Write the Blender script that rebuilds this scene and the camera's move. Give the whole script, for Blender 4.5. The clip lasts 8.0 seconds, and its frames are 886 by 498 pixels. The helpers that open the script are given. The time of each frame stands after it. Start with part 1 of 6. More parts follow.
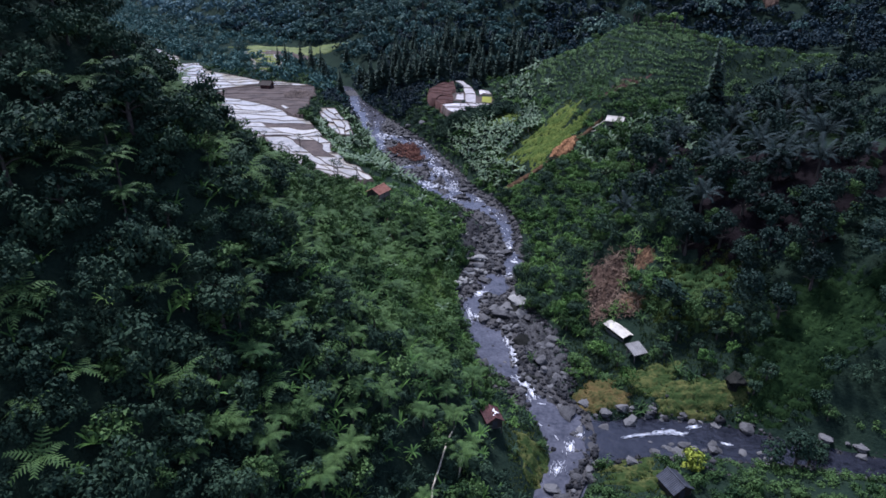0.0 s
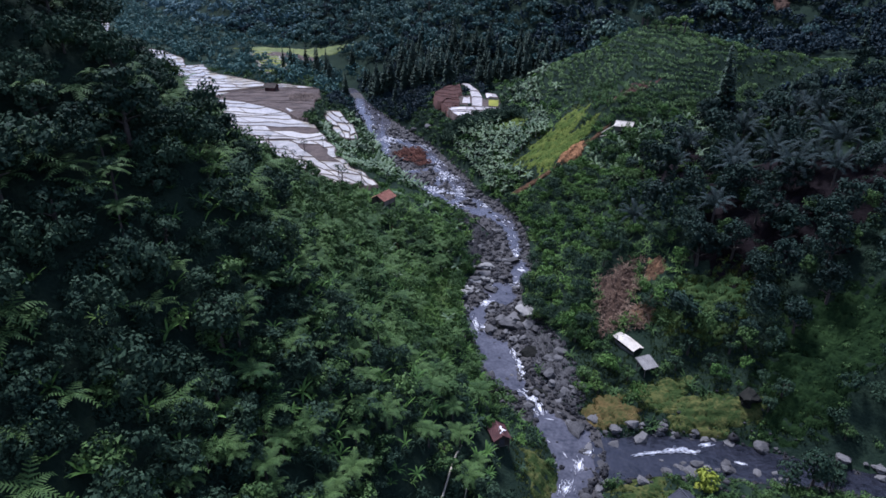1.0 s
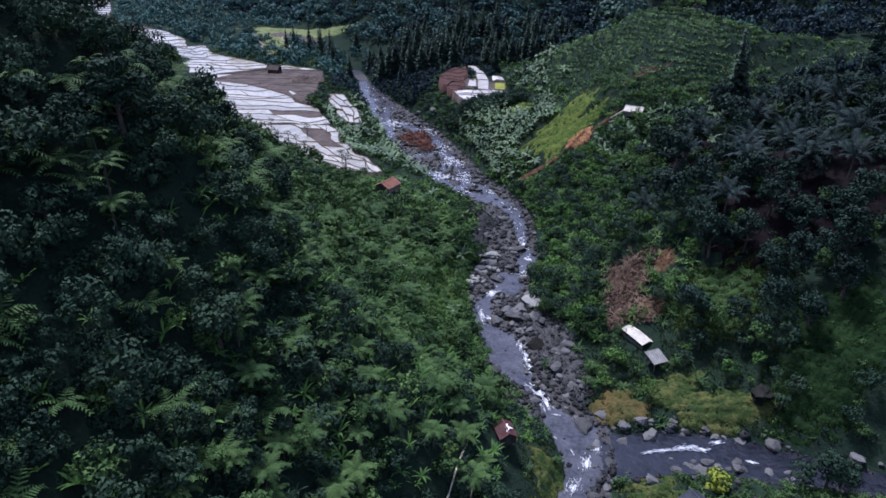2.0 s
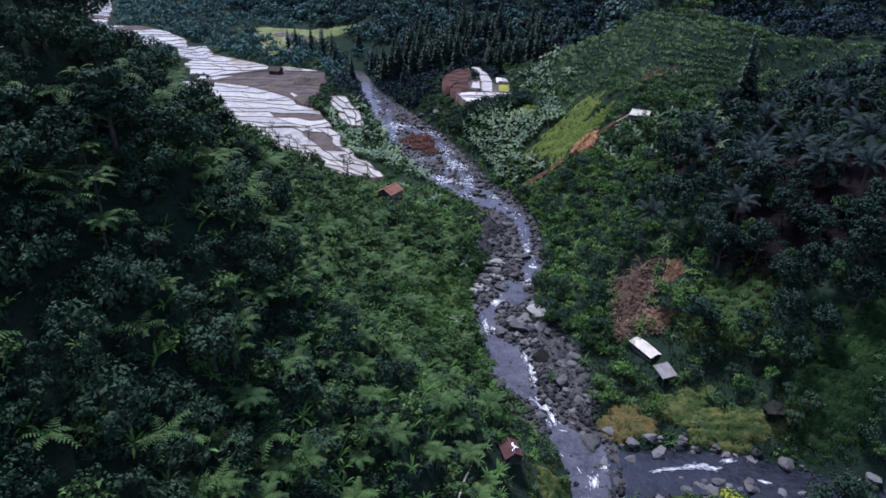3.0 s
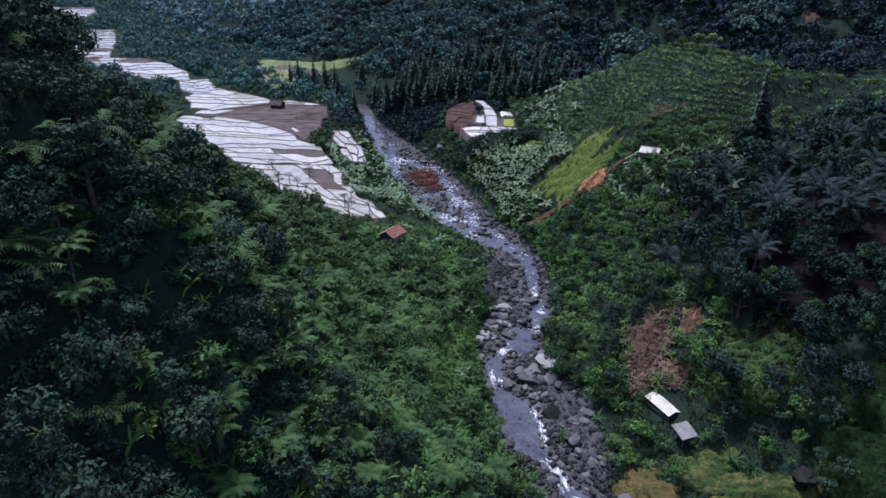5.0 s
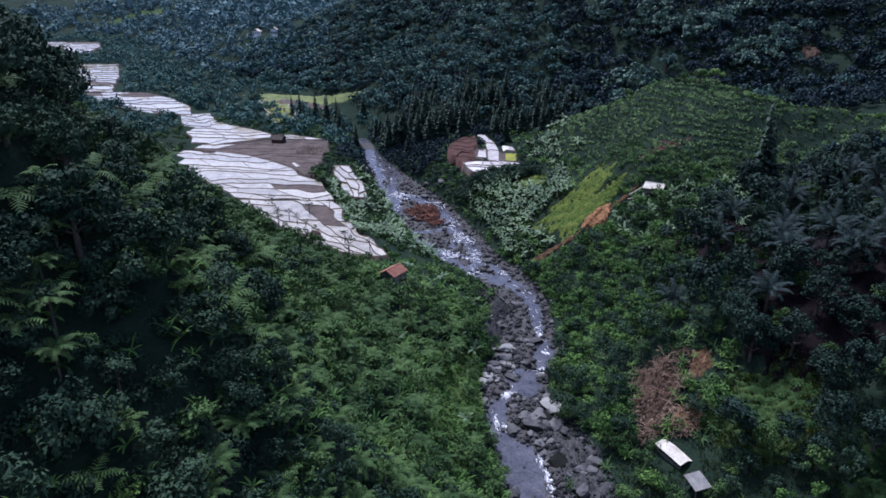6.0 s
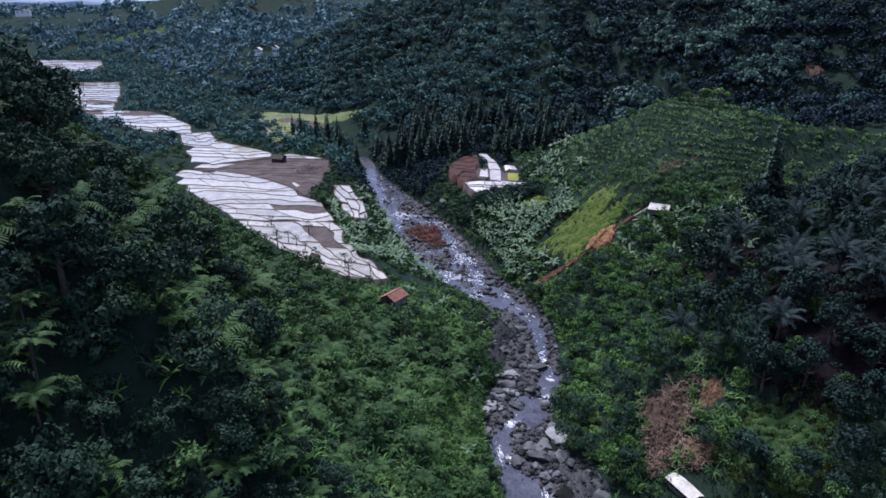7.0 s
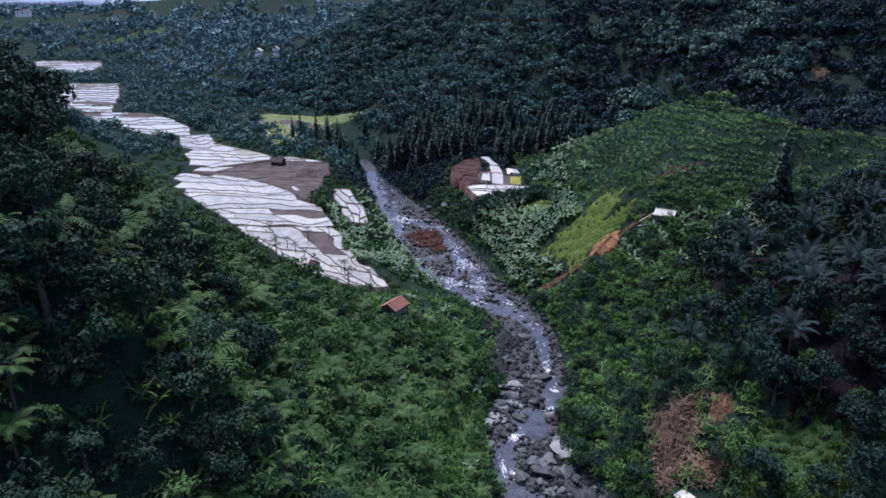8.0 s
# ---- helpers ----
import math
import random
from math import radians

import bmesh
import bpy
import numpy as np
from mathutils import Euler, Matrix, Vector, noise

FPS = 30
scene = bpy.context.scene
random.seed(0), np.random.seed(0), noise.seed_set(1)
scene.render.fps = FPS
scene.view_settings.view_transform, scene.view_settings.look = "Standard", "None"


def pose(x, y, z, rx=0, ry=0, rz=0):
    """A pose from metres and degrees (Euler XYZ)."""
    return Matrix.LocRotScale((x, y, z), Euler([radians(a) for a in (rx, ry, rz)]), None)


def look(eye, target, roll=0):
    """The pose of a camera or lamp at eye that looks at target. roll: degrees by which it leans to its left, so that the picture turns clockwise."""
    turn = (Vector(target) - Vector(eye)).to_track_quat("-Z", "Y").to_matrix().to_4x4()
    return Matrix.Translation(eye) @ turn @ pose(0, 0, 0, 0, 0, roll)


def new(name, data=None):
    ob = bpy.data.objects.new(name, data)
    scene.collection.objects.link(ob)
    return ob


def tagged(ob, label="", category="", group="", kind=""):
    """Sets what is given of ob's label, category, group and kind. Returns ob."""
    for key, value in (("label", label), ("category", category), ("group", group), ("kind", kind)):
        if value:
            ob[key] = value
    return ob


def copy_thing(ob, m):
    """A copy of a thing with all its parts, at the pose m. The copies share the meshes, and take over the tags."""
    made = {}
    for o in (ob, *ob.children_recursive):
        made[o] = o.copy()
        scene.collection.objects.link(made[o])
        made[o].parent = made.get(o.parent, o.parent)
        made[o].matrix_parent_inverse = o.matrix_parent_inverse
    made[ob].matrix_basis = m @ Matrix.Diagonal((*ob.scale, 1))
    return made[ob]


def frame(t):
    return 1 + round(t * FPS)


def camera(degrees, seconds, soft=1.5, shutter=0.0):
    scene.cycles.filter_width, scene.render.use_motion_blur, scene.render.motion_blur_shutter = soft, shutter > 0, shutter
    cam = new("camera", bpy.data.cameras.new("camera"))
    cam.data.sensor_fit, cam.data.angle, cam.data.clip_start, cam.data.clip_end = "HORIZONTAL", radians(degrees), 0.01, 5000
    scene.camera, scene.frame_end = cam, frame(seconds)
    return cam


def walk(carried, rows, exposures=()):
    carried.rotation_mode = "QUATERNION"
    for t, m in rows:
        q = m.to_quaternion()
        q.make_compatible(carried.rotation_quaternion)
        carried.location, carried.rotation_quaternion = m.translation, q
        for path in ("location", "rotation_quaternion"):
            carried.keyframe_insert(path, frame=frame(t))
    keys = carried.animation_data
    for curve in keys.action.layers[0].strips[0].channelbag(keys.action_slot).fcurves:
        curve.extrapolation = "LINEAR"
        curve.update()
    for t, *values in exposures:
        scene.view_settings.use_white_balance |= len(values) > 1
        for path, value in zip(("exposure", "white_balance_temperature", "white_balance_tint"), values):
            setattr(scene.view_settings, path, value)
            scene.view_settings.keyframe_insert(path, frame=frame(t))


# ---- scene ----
cam = camera(66.0, 8.0, 1.65)
METRES, EYE, TILT, LEAN, TURN = 30.0, 80.0, -24.5, 0.0, 0.0
ROWS = [
    (0.0, 0.0, 0.0, 0.0, 0.0, 0.0, -0.0),
    (0.5, -0.0037, 0.0485, 0.0319, 0.22, 0.01, -0.14),
    (1.0, -0.0081, 0.0977, 0.0649, 0.41, -0.0, -0.26),
    (1.5, -0.0117, 0.147, 0.096, 0.62, -1.33, -0.37),
    (3.0, -0.0262, 0.3018, 0.202, 0.98, -1.79, -0.56),
    (3.5, -0.0302, 0.3534, 0.2366, 1.05, -1.93, -0.58),
    (4.0, -0.0348, 0.4075, 0.2719, 1.12, -2.0, -0.61),
    (4.5, -0.038, 0.4618, 0.3069, 1.18, -0.98, -0.59),
    (6.0, -0.0483, 0.6232, 0.4096, 1.35, 2.89, -0.52),
    (6.5, -0.0527, 0.6765, 0.4429, 1.4, 4.02, -0.5),
    (7.0, -0.0566, 0.7291, 0.476, 1.45, 4.21, -0.51),
    (7.5, -0.0611, 0.7832, 0.5091, 1.49, 4.21, -0.54),
    (8.0, -0.0657, 0.8374, 0.5421, 1.53, 4.2, -0.54),
]
walk(cam, [(t, pose(0, 0, EYE, TILT, LEAN, TURN) @ pose(METRES * x, METRES * y, METRES * z, 90 + pitch, roll, yaw)) for t, x, y, z, yaw, pitch, roll in ROWS], exposures=[(0.0, 1.27, 5160, 24), (8.0, 1.27, 5160, 24)])

# ---------------------------------------------------------------- light: overcast afternoon
SUN_ELEVATION, SUN_TURN = radians(62), radians(-26)
world = bpy.data.worlds.new("overcast_sky")
scene.world = world
world.use_nodes = True
wn, wl = world.node_tree.nodes, world.node_tree.links
sky = wn.new("ShaderNodeTexSky")
sky.sky_type, sky.sun_disc = "NISHITA", False
sky.sun_elevation, sky.sun_rotation = SUN_ELEVATION, SUN_TURN
cloud = wn.new("ShaderNodeTexNoise")
cloud.inputs["Scale"].default_value, cloud.inputs["Detail"].default_value = 2.5, 4
cloud_ramp = wn.new("ShaderNodeValToRGB")
cloud_ramp.color_ramp.elements[0].position, cloud_ramp.color_ramp.elements[0].color = 0.3, (5.0, 5.8, 7.6, 1)
cloud_ramp.color_ramp.elements[1].position, cloud_ramp.color_ramp.elements[1].color = 0.75, (9.0, 9.5, 11.0, 1)
sky_mix = wn.new("ShaderNodeMix")
sky_mix.data_type = "RGBA"
sky_mix.inputs[0].default_value = 0.55
wl.new(cloud.outputs["Fac"], cloud_ramp.inputs[0])
wl.new(sky.outputs[0], sky_mix.inputs[6])
wl.new(cloud_ramp.outputs[0], sky_mix.inputs[7])
wl.new(sky_mix.outputs[2], wn["Background"].inputs[0])
wn["Background"].inputs[1].default_value = 0.047

sun = new("sun", bpy.data.lights.new("sun", "SUN"))
sun.data.energy, sun.data.angle, sun.data.color = 3.0, radians(10), (1.0, 0.93, 0.82)
sun.matrix_world = look((0, 0, 0), (-math.sin(SUN_TURN) * math.cos(SUN_ELEVATION), -math.cos(SUN_TURN) * math.cos(SUN_ELEVATION), -math.sin(SUN_ELEVATION)))

# ---------------------------------------------------------------- materials
def material(name, dark, light, scale=1.0, rough=0.8, bump=0.3, fine=8.0, spec=0.3, metal=0.0, island=0.0, objects=0.0, low=0.35, high=0.65, share=0.55):
    """Two colours mixed by a coarse and a fine noise at world size, with relief."""
    m = bpy.data.materials.new(name)
    m.use_nodes = True
    n, l = m.node_tree.nodes, m.node_tree.links
    b = n["Principled BSDF"]
    geo = n.new("ShaderNodeNewGeometry")
    coarse, grain = n.new("ShaderNodeTexNoise"), n.new("ShaderNodeTexNoise")
    for tex, s, d in ((coarse, scale, 3), (grain, scale * fine, 3)):
        tex.inputs["Scale"].default_value, tex.inputs["Detail"].default_value = s, d
        l.new(geo.outputs["Position"], tex.inputs["Vector"])
    add = n.new("ShaderNodeMath")
    add.operation = "MULTIPLY_ADD"
    add.inputs[1].default_value = share
    half = n.new("ShaderNodeMath")
    half.operation = "MULTIPLY"
    half.inputs[1].default_value = 1 - share
    l.new(grain.outputs["Fac"], half.inputs[0])
    l.new(coarse.outputs["Fac"], add.inputs[0])
    l.new(half.outputs[0], add.inputs[2])
    value = add.outputs[0]
    for weight, source in ((island, geo.outputs["Random Per Island"]), (objects, None)):
        if weight:
            if source is None:
                source = n.new("ShaderNodeObjectInfo").outputs["Random"]
            shift = n.new("ShaderNodeMath")
            shift.operation = "MULTIPLY_ADD"
            shift.inputs[1].default_value, shift.inputs[2].default_value = weight, -weight / 2
            l.new(source, shift.inputs[0])
            total = n.new("ShaderNodeMath")
            l.new(value, total.inputs[0])
            l.new(shift.outputs[0], total.inputs[1])
            value = total.outputs[0]
    ramp = n.new("ShaderNodeValToRGB")
    e = ramp.color_ramp.elements
    e[0].position, e[0].color, e[1].position, e[1].color = low, (*dark, 1), high, (*light, 1)
    l.new(value, ramp.inputs[0])
    l.new(ramp.outputs[0], b.inputs["Base Color"])
    b.inputs["Roughness"].default_value, b.inputs["Metallic"].default_value = rough, metal
    b.inputs["Specular IOR Level"].default_value = spec
    if bump:
        relief = n.new("ShaderNodeBump")
        relief.inputs["Strength"].default_value, relief.inputs["Distance"].default_value = bump, 0.5 / (scale * fine)
        l.new(grain.outputs["Fac"], relief.inputs["Height"])
        l.new(relief.outputs[0], b.inputs["Normal"])
    return m


def leafy(name, dark, light, scale=0.12, rough=0.68, spec=0.09):
    return material(name, dark, light, scale, rough, 0.0, 9.0, spec, island=0.15, low=0.33, high=0.69, share=0.72)


M_GROUND = material("hill_ground", (0.007, 0.014, 0.010), (0.016, 0.027, 0.016), 0.2, 0.95, 0.8, 10.0, 0.05)
M_PASTURE = material("pasture_grass", (0.003, 0.010, 0.003), (0.016, 0.033, 0.009), 0.25, 0.9, 0.8, 7.0, 0.06, island=0.35, low=0.3, high=0.7)
M_GRASS = material("short_grass", (0.016, 0.034, 0.010), (0.07, 0.10, 0.031), 0.25, 0.9, 0.8, 7.0, 0.06, island=0.35, low=0.3, high=0.7)
M_DRYGRASS = material("yellow_grass", (0.024, 0.04, 0.011), (0.14, 0.125, 0.04), 0.35, 0.9, 0.8, 5.0, 0.06, island=0.4, low=0.32, high=0.7)
M_SOIL = material("brown_soil", (0.03, 0.019, 0.013), (0.085, 0.055, 0.038), 0.3, 0.95, 0.6, 8.0, 0.1)
M_ORANGE = material("orange_clay", (0.10, 0.05, 0.024), (0.30, 0.16, 0.075), 0.4, 0.95, 0.6, 7.0, 0.1)
M_MUD = material("wet_mud", (0.03, 0.023, 0.019), (0.085, 0.065, 0.054), 0.25, 0.85, 0.4, 9.0, 0.15)
M_REDSOIL = material("red_ploughed_soil", (0.022, 0.010, 0.008), (0.068, 0.031, 0.023), 0.5, 0.95, 0.8, 9.0, 0.2)
M_ROCK = material("river_rock", (0.016, 0.016, 0.017), (0.098, 0.096, 0.092), 0.7, 0.8, 0.9, 6.0, 0.2, objects=0.5, island=0.5, low=0.32, high=0.85)
M_PALEROCK = material("pale_boulder", (0.10, 0.10, 0.09), (0.26, 0.255, 0.235), 0.6, 0.85, 0.7, 6.0, 0.15, low=0.3)
M_BARK = material("bark", (0.035, 0.03, 0.025), (0.10, 0.085, 0.07), 0.8, 0.9, 0.5, 6.0, 0.15)
M_LEAF_DARK = leafy("dark_leaves", (0.009, 0.021, 0.015), (0.039, 0.066, 0.036), spec=0.05)
# dark_leaves darkened and blued further: the slope's gloom is in the colour
M_LEAF_GLOOM = leafy("gloom_blue_leaves", (0.004, 0.011, 0.009), (0.023, 0.044, 0.030))
M_LEAF_MID = leafy("green_leaves", (0.012, 0.031, 0.011), (0.074, 0.128, 0.036))
M_LEAF_FRESH = leafy("fresh_leaves", (0.024, 0.058, 0.013), (0.122, 0.200, 0.046))
M_LEAF_YELLOW = leafy("yellow_green_leaves", (0.10, 0.15, 0.015), (0.28, 0.30, 0.04))
M_LEAF_LUSH = leafy("lush_leaves", (0.012, 0.038, 0.010), (0.088, 0.164, 0.035))
M_MEADOW = material("meadow_grass", (0.042, 0.066, 0.012), (0.155, 0.168, 0.034), 0.35, 0.9, 0.8, 5.0, 0.06, island=0.4, low=0.3, high=0.72)
M_CROP = leafy("crop_leaves", (0.048, 0.095, 0.034), (0.185, 0.27, 0.104), 0.08)
M_FROND = leafy("fern_fronds", (0.016, 0.040, 0.012), (0.062, 0.106, 0.030))
M_PALM = leafy("palm_fronds", (0.006, 0.014, 0.013), (0.029, 0.044, 0.041))
M_BANANA = leafy("banana_leaves", (0.03, 0.06, 0.028), (0.12, 0.175, 0.08), rough=0.65, spec=0.25)
M_CONIFER = leafy("conifer_needles", (0.014, 0.028, 0.02), (0.045, 0.07, 0.045))
# bluish tint of the far leaves is haze put into their colour
M_FAR = leafy("hazed_forest_leaves", (0.018, 0.046, 0.040), (0.066, 0.118, 0.098), 0.03)
# the blue of shadows is put into these dark leaves
M_FARDARK = leafy("shadow_blue_far_leaves", (0.005, 0.013, 0.016), (0.019, 0.036, 0.041), 0.03)
M_RIPE = leafy("ripening_rice", (0.055, 0.078, 0.018), (0.15, 0.168, 0.05), 0.1)
# haze of the far range, put into its base colour
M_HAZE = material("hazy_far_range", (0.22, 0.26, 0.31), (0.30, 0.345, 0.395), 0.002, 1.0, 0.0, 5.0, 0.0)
# stronger haze in the leaf colour for the distant and valley woods
M_DISTANT = leafy("hazed_distant_leaves", (0.050, 0.098, 0.104), (0.105, 0.172, 0.172), 0.01)
M_VALLEY = leafy("hazed_valley_leaves", (0.024, 0.062, 0.054), (0.078, 0.146, 0.122), 0.03)
M_BROWNLEAF = leafy("withered_leaves", (0.035, 0.022, 0.016), (0.20, 0.14, 0.095), 0.25)
M_REDSCRUB = leafy("red_brown_scrub", (0.07, 0.03, 0.022), (0.19, 0.09, 0.06), 0.3)
M_WOOD = material("grey_wood", (0.08, 0.07, 0.06), (0.22, 0.19, 0.16), 1.2, 0.85, 0.4, 8.0, 0.2)
M_DARKWOOD = material("dark_wood", (0.03, 0.025, 0.02), (0.085, 0.07, 0.055), 1.2, 0.85, 0.4, 8.0, 0.2)
M_ZINC = material("weathered_zinc", (0.28, 0.26, 0.21), (0.52, 0.48, 0.40), 0.6, 0.7, 0.2, 6.0, 0.2)
M_OLDZINC = material("old_grey_zinc", (0.10, 0.10, 0.09), (0.24, 0.23, 0.21), 0.7, 0.6, 0.3, 6.0, 0.4)
M_TILE = material("clay_roof_tiles", (0.14, 0.06, 0.04), (0.30, 0.14, 0.095), 0.8, 0.85, 0.4, 6.0, 0.2, objects=0.3)
M_REDROOF = material("rusty_red_roof", (0.04, 0.017, 0.016), (0.11, 0.045, 0.04), 0.8, 0.75, 0.3, 6.0, 0.3)
M_WHITE = material("white_plaster", (0.62, 0.62, 0.61), (0.80, 0.80, 0.79), 0.5, 0.85, 0.2, 6.0, 0.2)
M_DARKGLASS = material("dark_opening", (0.02, 0.02, 0.025), (0.04, 0.04, 0.05), 0.5, 0.3, 0.0, 4.0, 0.5)
M_BAMBOO = material("pale_bamboo", (0.25, 0.22, 0.15), (0.45, 0.41, 0.31), 1.0, 0.6, 0.2, 6.0, 0.4)
M_CLOTH = material("white_cloth", (0.65, 0.64, 0.62), (0.8, 0.8, 0.79), 1.0, 0.9, 0.2, 6.0, 0.1)


def water_material(name, deep, shallow, objects=0.0, ripple=0.15, size=1.2, rough=0.06):
    m = material(name, deep, shallow, 0.35, rough, 0.0, 5.0, 0.5, objects=objects)
    n, l = m.node_tree.nodes, m.node_tree.links
    b = n["Principled BSDF"]
    geo = n.new("ShaderNodeNewGeometry")
    wave = n.new("ShaderNodeTexNoise")
    wave.inputs["Scale"].default_value, wave.inputs["Detail"].default_value = size, 4
    l.new(geo.outputs["Position"], wave.inputs["Vector"])
    relief = n.new("ShaderNodeBump")
    relief.inputs["Strength"].default_value, relief.inputs["Distance"].default_value = ripple, 0.3
    l.new(wave.outputs["Fac"], relief.inputs["Height"])
    l.new(relief.outputs[0], b.inputs["Normal"])
    return m


M_WATER = water_material("stream_water", (0.022, 0.023, 0.029), (0.075, 0.074, 0.084), ripple=0.14, size=0.7, rough=0.12)
M_RAPID = water_material("dark_rippled_water", (0.004, 0.005, 0.008), (0.018, 0.019, 0.026), ripple=0.45, size=0.9, rough=0.2)
M_PADDY = water_material("flooded_field_water", (0.21, 0.19, 0.15), (0.38, 0.345, 0.27), 0.25, ripple=0.015, size=0.5, rough=0.12)
M_MILKY = water_material("milky_field_water", (0.36, 0.34, 0.32), (0.60, 0.57, 0.54), 0.3, ripple=0.015, size=0.5, rough=0.15)
M_FOAM = material("white_water", (0.24, 0.245, 0.26), (0.74, 0.75, 0.76), 2.5, 0.6, 0.6, 4.0, 0.3, low=0.35, high=0.62)
M_SLATE = material("dark_slate_roof", (0.02, 0.022, 0.028), (0.05, 0.054, 0.065), 0.8, 0.6, 0.3, 6.0, 0.3)
M_TRACK = material("trodden_earth", (0.04, 0.026, 0.015), (0.15, 0.088, 0.048), 0.5, 0.95, 0.6, 6.0, 0.05)
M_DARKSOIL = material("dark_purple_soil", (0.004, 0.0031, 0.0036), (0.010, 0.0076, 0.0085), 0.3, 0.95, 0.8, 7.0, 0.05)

M_GRAVEL = material("dark_wet_gravel", (0.010, 0.010, 0.010), (0.062, 0.058, 0.054), 1.6, 0.8, 1.0, 4.0, 0.25, low=0.32, high=0.7)
M_BROWNFLAT = material("bare_orange_turf", (0.028, 0.04, 0.012), (0.105, 0.072, 0.028), 0.4, 0.95, 0.6, 6.0, 0.05)
M_SEEDBED = leafy("rice_seedlings", (0.10, 0.12, 0.015), (0.21, 0.21, 0.03), 0.4)
M_PALEBUND = material("pale_dry_earth", (0.15, 0.145, 0.12), (0.27, 0.26, 0.22), 0.5, 0.9, 0.4, 6.0, 0.1)
M_MOSSY = material("mossy_stone", (0.004, 0.005, 0.004), (0.020, 0.020, 0.016), 0.8, 0.9, 0.8, 5.0, 0.1)
# paler copy of the far leaves: highlights and haze put into the colour
M_FARLIGHT = leafy("highlit_far_leaves", (0.035, 0.068, 0.052), (0.11, 0.165, 0.12), 0.05)

# ---------------------------------------------------------------- the lie of the land
RIVER_Y = [-60, 0, 45, 62, 79, 89, 98, 105, 114, 131, 146, 160, 180, 190, 203, 210, 229, 257, 287, 319, 360, 420]
RIVER_LEFT = [-4, -3, 1, 7, 14, 18.5, 16.7, 10.2, 7.4, 5.1, 3.6, 8.5, 12, 8, -2, -8, -17.5, -27.5, -37, -44.5, -56, -90]
RIVER_RIGHT = [6, 7, 9, 14, 20.4, 25.5, 25.5, 20.8, 16.4, 15.2, 16.5, 20.8, 21.3, 19.8, 15.5, 10, 5, -5.5, -22.5, -38.5, -51, -86]
LEVEL_Y, LEVEL_Z = [-60, 60, 80, 105, 150, 240, 310, 400], [0.3, 1.5, 2.2, 3, 4, 6.5, 11, 16]
SPREAD = [0, 8, 18, 30, 45, 65, 100, 160]
LEFT_SIDE = {
    -60: (1.5, 8, 20, 31, 43, 60, 85, 112), 45: (2, 9, 21, 31, 43, 60, 88, 118), 75: (3, 9, 21, 33, 48, 67, 90, 116),
    95: (3, 6, 12, 23, 45, 69, 91, 112), 115: (3.5, 8, 20, 33, 50, 67, 85, 105), 150: (4.5, 8, 15, 22, 31, 47, 68, 92),
    180: (5.3, 8, 14, 18, 19, 23, 51, 82), 215: (6.2, 11, 16, 18.5, 19, 22, 45, 74), 250: (8, 16.6, 18.5, 19, 19, 19.3, 30, 62),
    290: (10, 17, 20, 20, 20.3, 20.5, 23, 50), 340: (13, 17, 20, 21, 21, 21.5, 22, 26)}
RIGHT_SIDE = {
    -60: (2, 3, 4, 6, 8, 12, 22, 44), 75: (2.6, 3.2, 4, 5.5, 8, 12, 22, 44), 95: (3.2, 4.2, 5.5, 8, 12.5, 21, 38, 64),
    120: (3.6, 4.6, 5.6, 13, 21, 29, 43, 68), 140: (4.2, 8, 15, 22, 27, 33, 46, 72), 160: (4.6, 9, 16, 23, 28, 33, 46, 74),
    180: (5.2, 9, 16, 22, 27, 32, 46, 74), 208: (6, 9, 15, 21, 25.5, 30, 42, 62), 250: (7.8, 18.4, 20.3, 21, 24, 28, 34, 44),
    290: (10, 15, 20, 20.6, 20.8, 22, 28, 36), 340: (13, 16, 18, 20, 21, 22, 25, 30)}
KNOLL = [(30, 288, 28), (45, 277, 39), (64, 266, 50), (80, 250, 54), (103, 240, 48), (135, 228, 41), (180, 205, 44)]
EAST_FOOT = [(420, 150), (200, 245), (115, 290), (50, 318), (-18, 328), (-52, 372), (-105, 432), (-165, 480), (-235, 565), (-310, 690), (-420, 770), (-700, 880), (-1400, 1000)]
WEST_FOOT = [(-110, 285), (-150, 345), (-238, 405), (-312, 520), (-400, 640), (-560, 800), (-900, 1100), (-1500, 1500)]
TRIBUTARY = [(23, 91), (34, 92.3), (45, 90.5), (56, 87), (68, 83), (92, 76), (140, 66), (220, 50)]

# edges of the flooded fields in plan: rows of (y, left x, right x), with the lowest level and the rise to the far end
PADDY_LOW = [(177.5, -27, -19), (182, -36, -20), (189, -42, -25.5), (197.5, -50, -31.5), (203, -55.5, -33.8), (212, -62.5, -37), (221, -69, -40.2)]
PADDY_WEST = [(221.5, -70, -40.4), (237, -83, -46.5), (247, -91.5, -54.5), (254, -97.5, -59.5), (263, -105, -66), (270, -109, -73), (275.6, -110, -84), (281, -110, -94)]
MUD_FLAT = [(285.5, -107, -55), (292, -108, -54.5), (293.5, -97, -54.5), (301.5, -80, -57.5)]
MUD_SIDE = [(249, -54.5, -52), (256, -60, -52.5), (265, -67, -53), (272, -75, -53.5), (278, -91, -54), (285, -107, -55)]
PADDY_BACK = [(293.8, -111, -98), (299, -112, -84), (306, -116, -80), (312, -119, -83), (321, -124, -92), (328, -128, -107), (340, -133, -117), (354, -139, -125)]
PADDY_SIDE = [(302, -79, -58), (306, -79.5, -66), (311, -79.5, -75)]
PADDY_MID = [(352, -165, -132), (372, -185, -140), (395, -205, -160), (412, -215, -180)]
PADDY_FAR = [(414, -245, -200), (450, -262, -216), (490, -282, -232), (530, -302, -252)]
PADDY_LAST = [(598, -352, -310), (640, -378, -322), (690, -410, -345)]
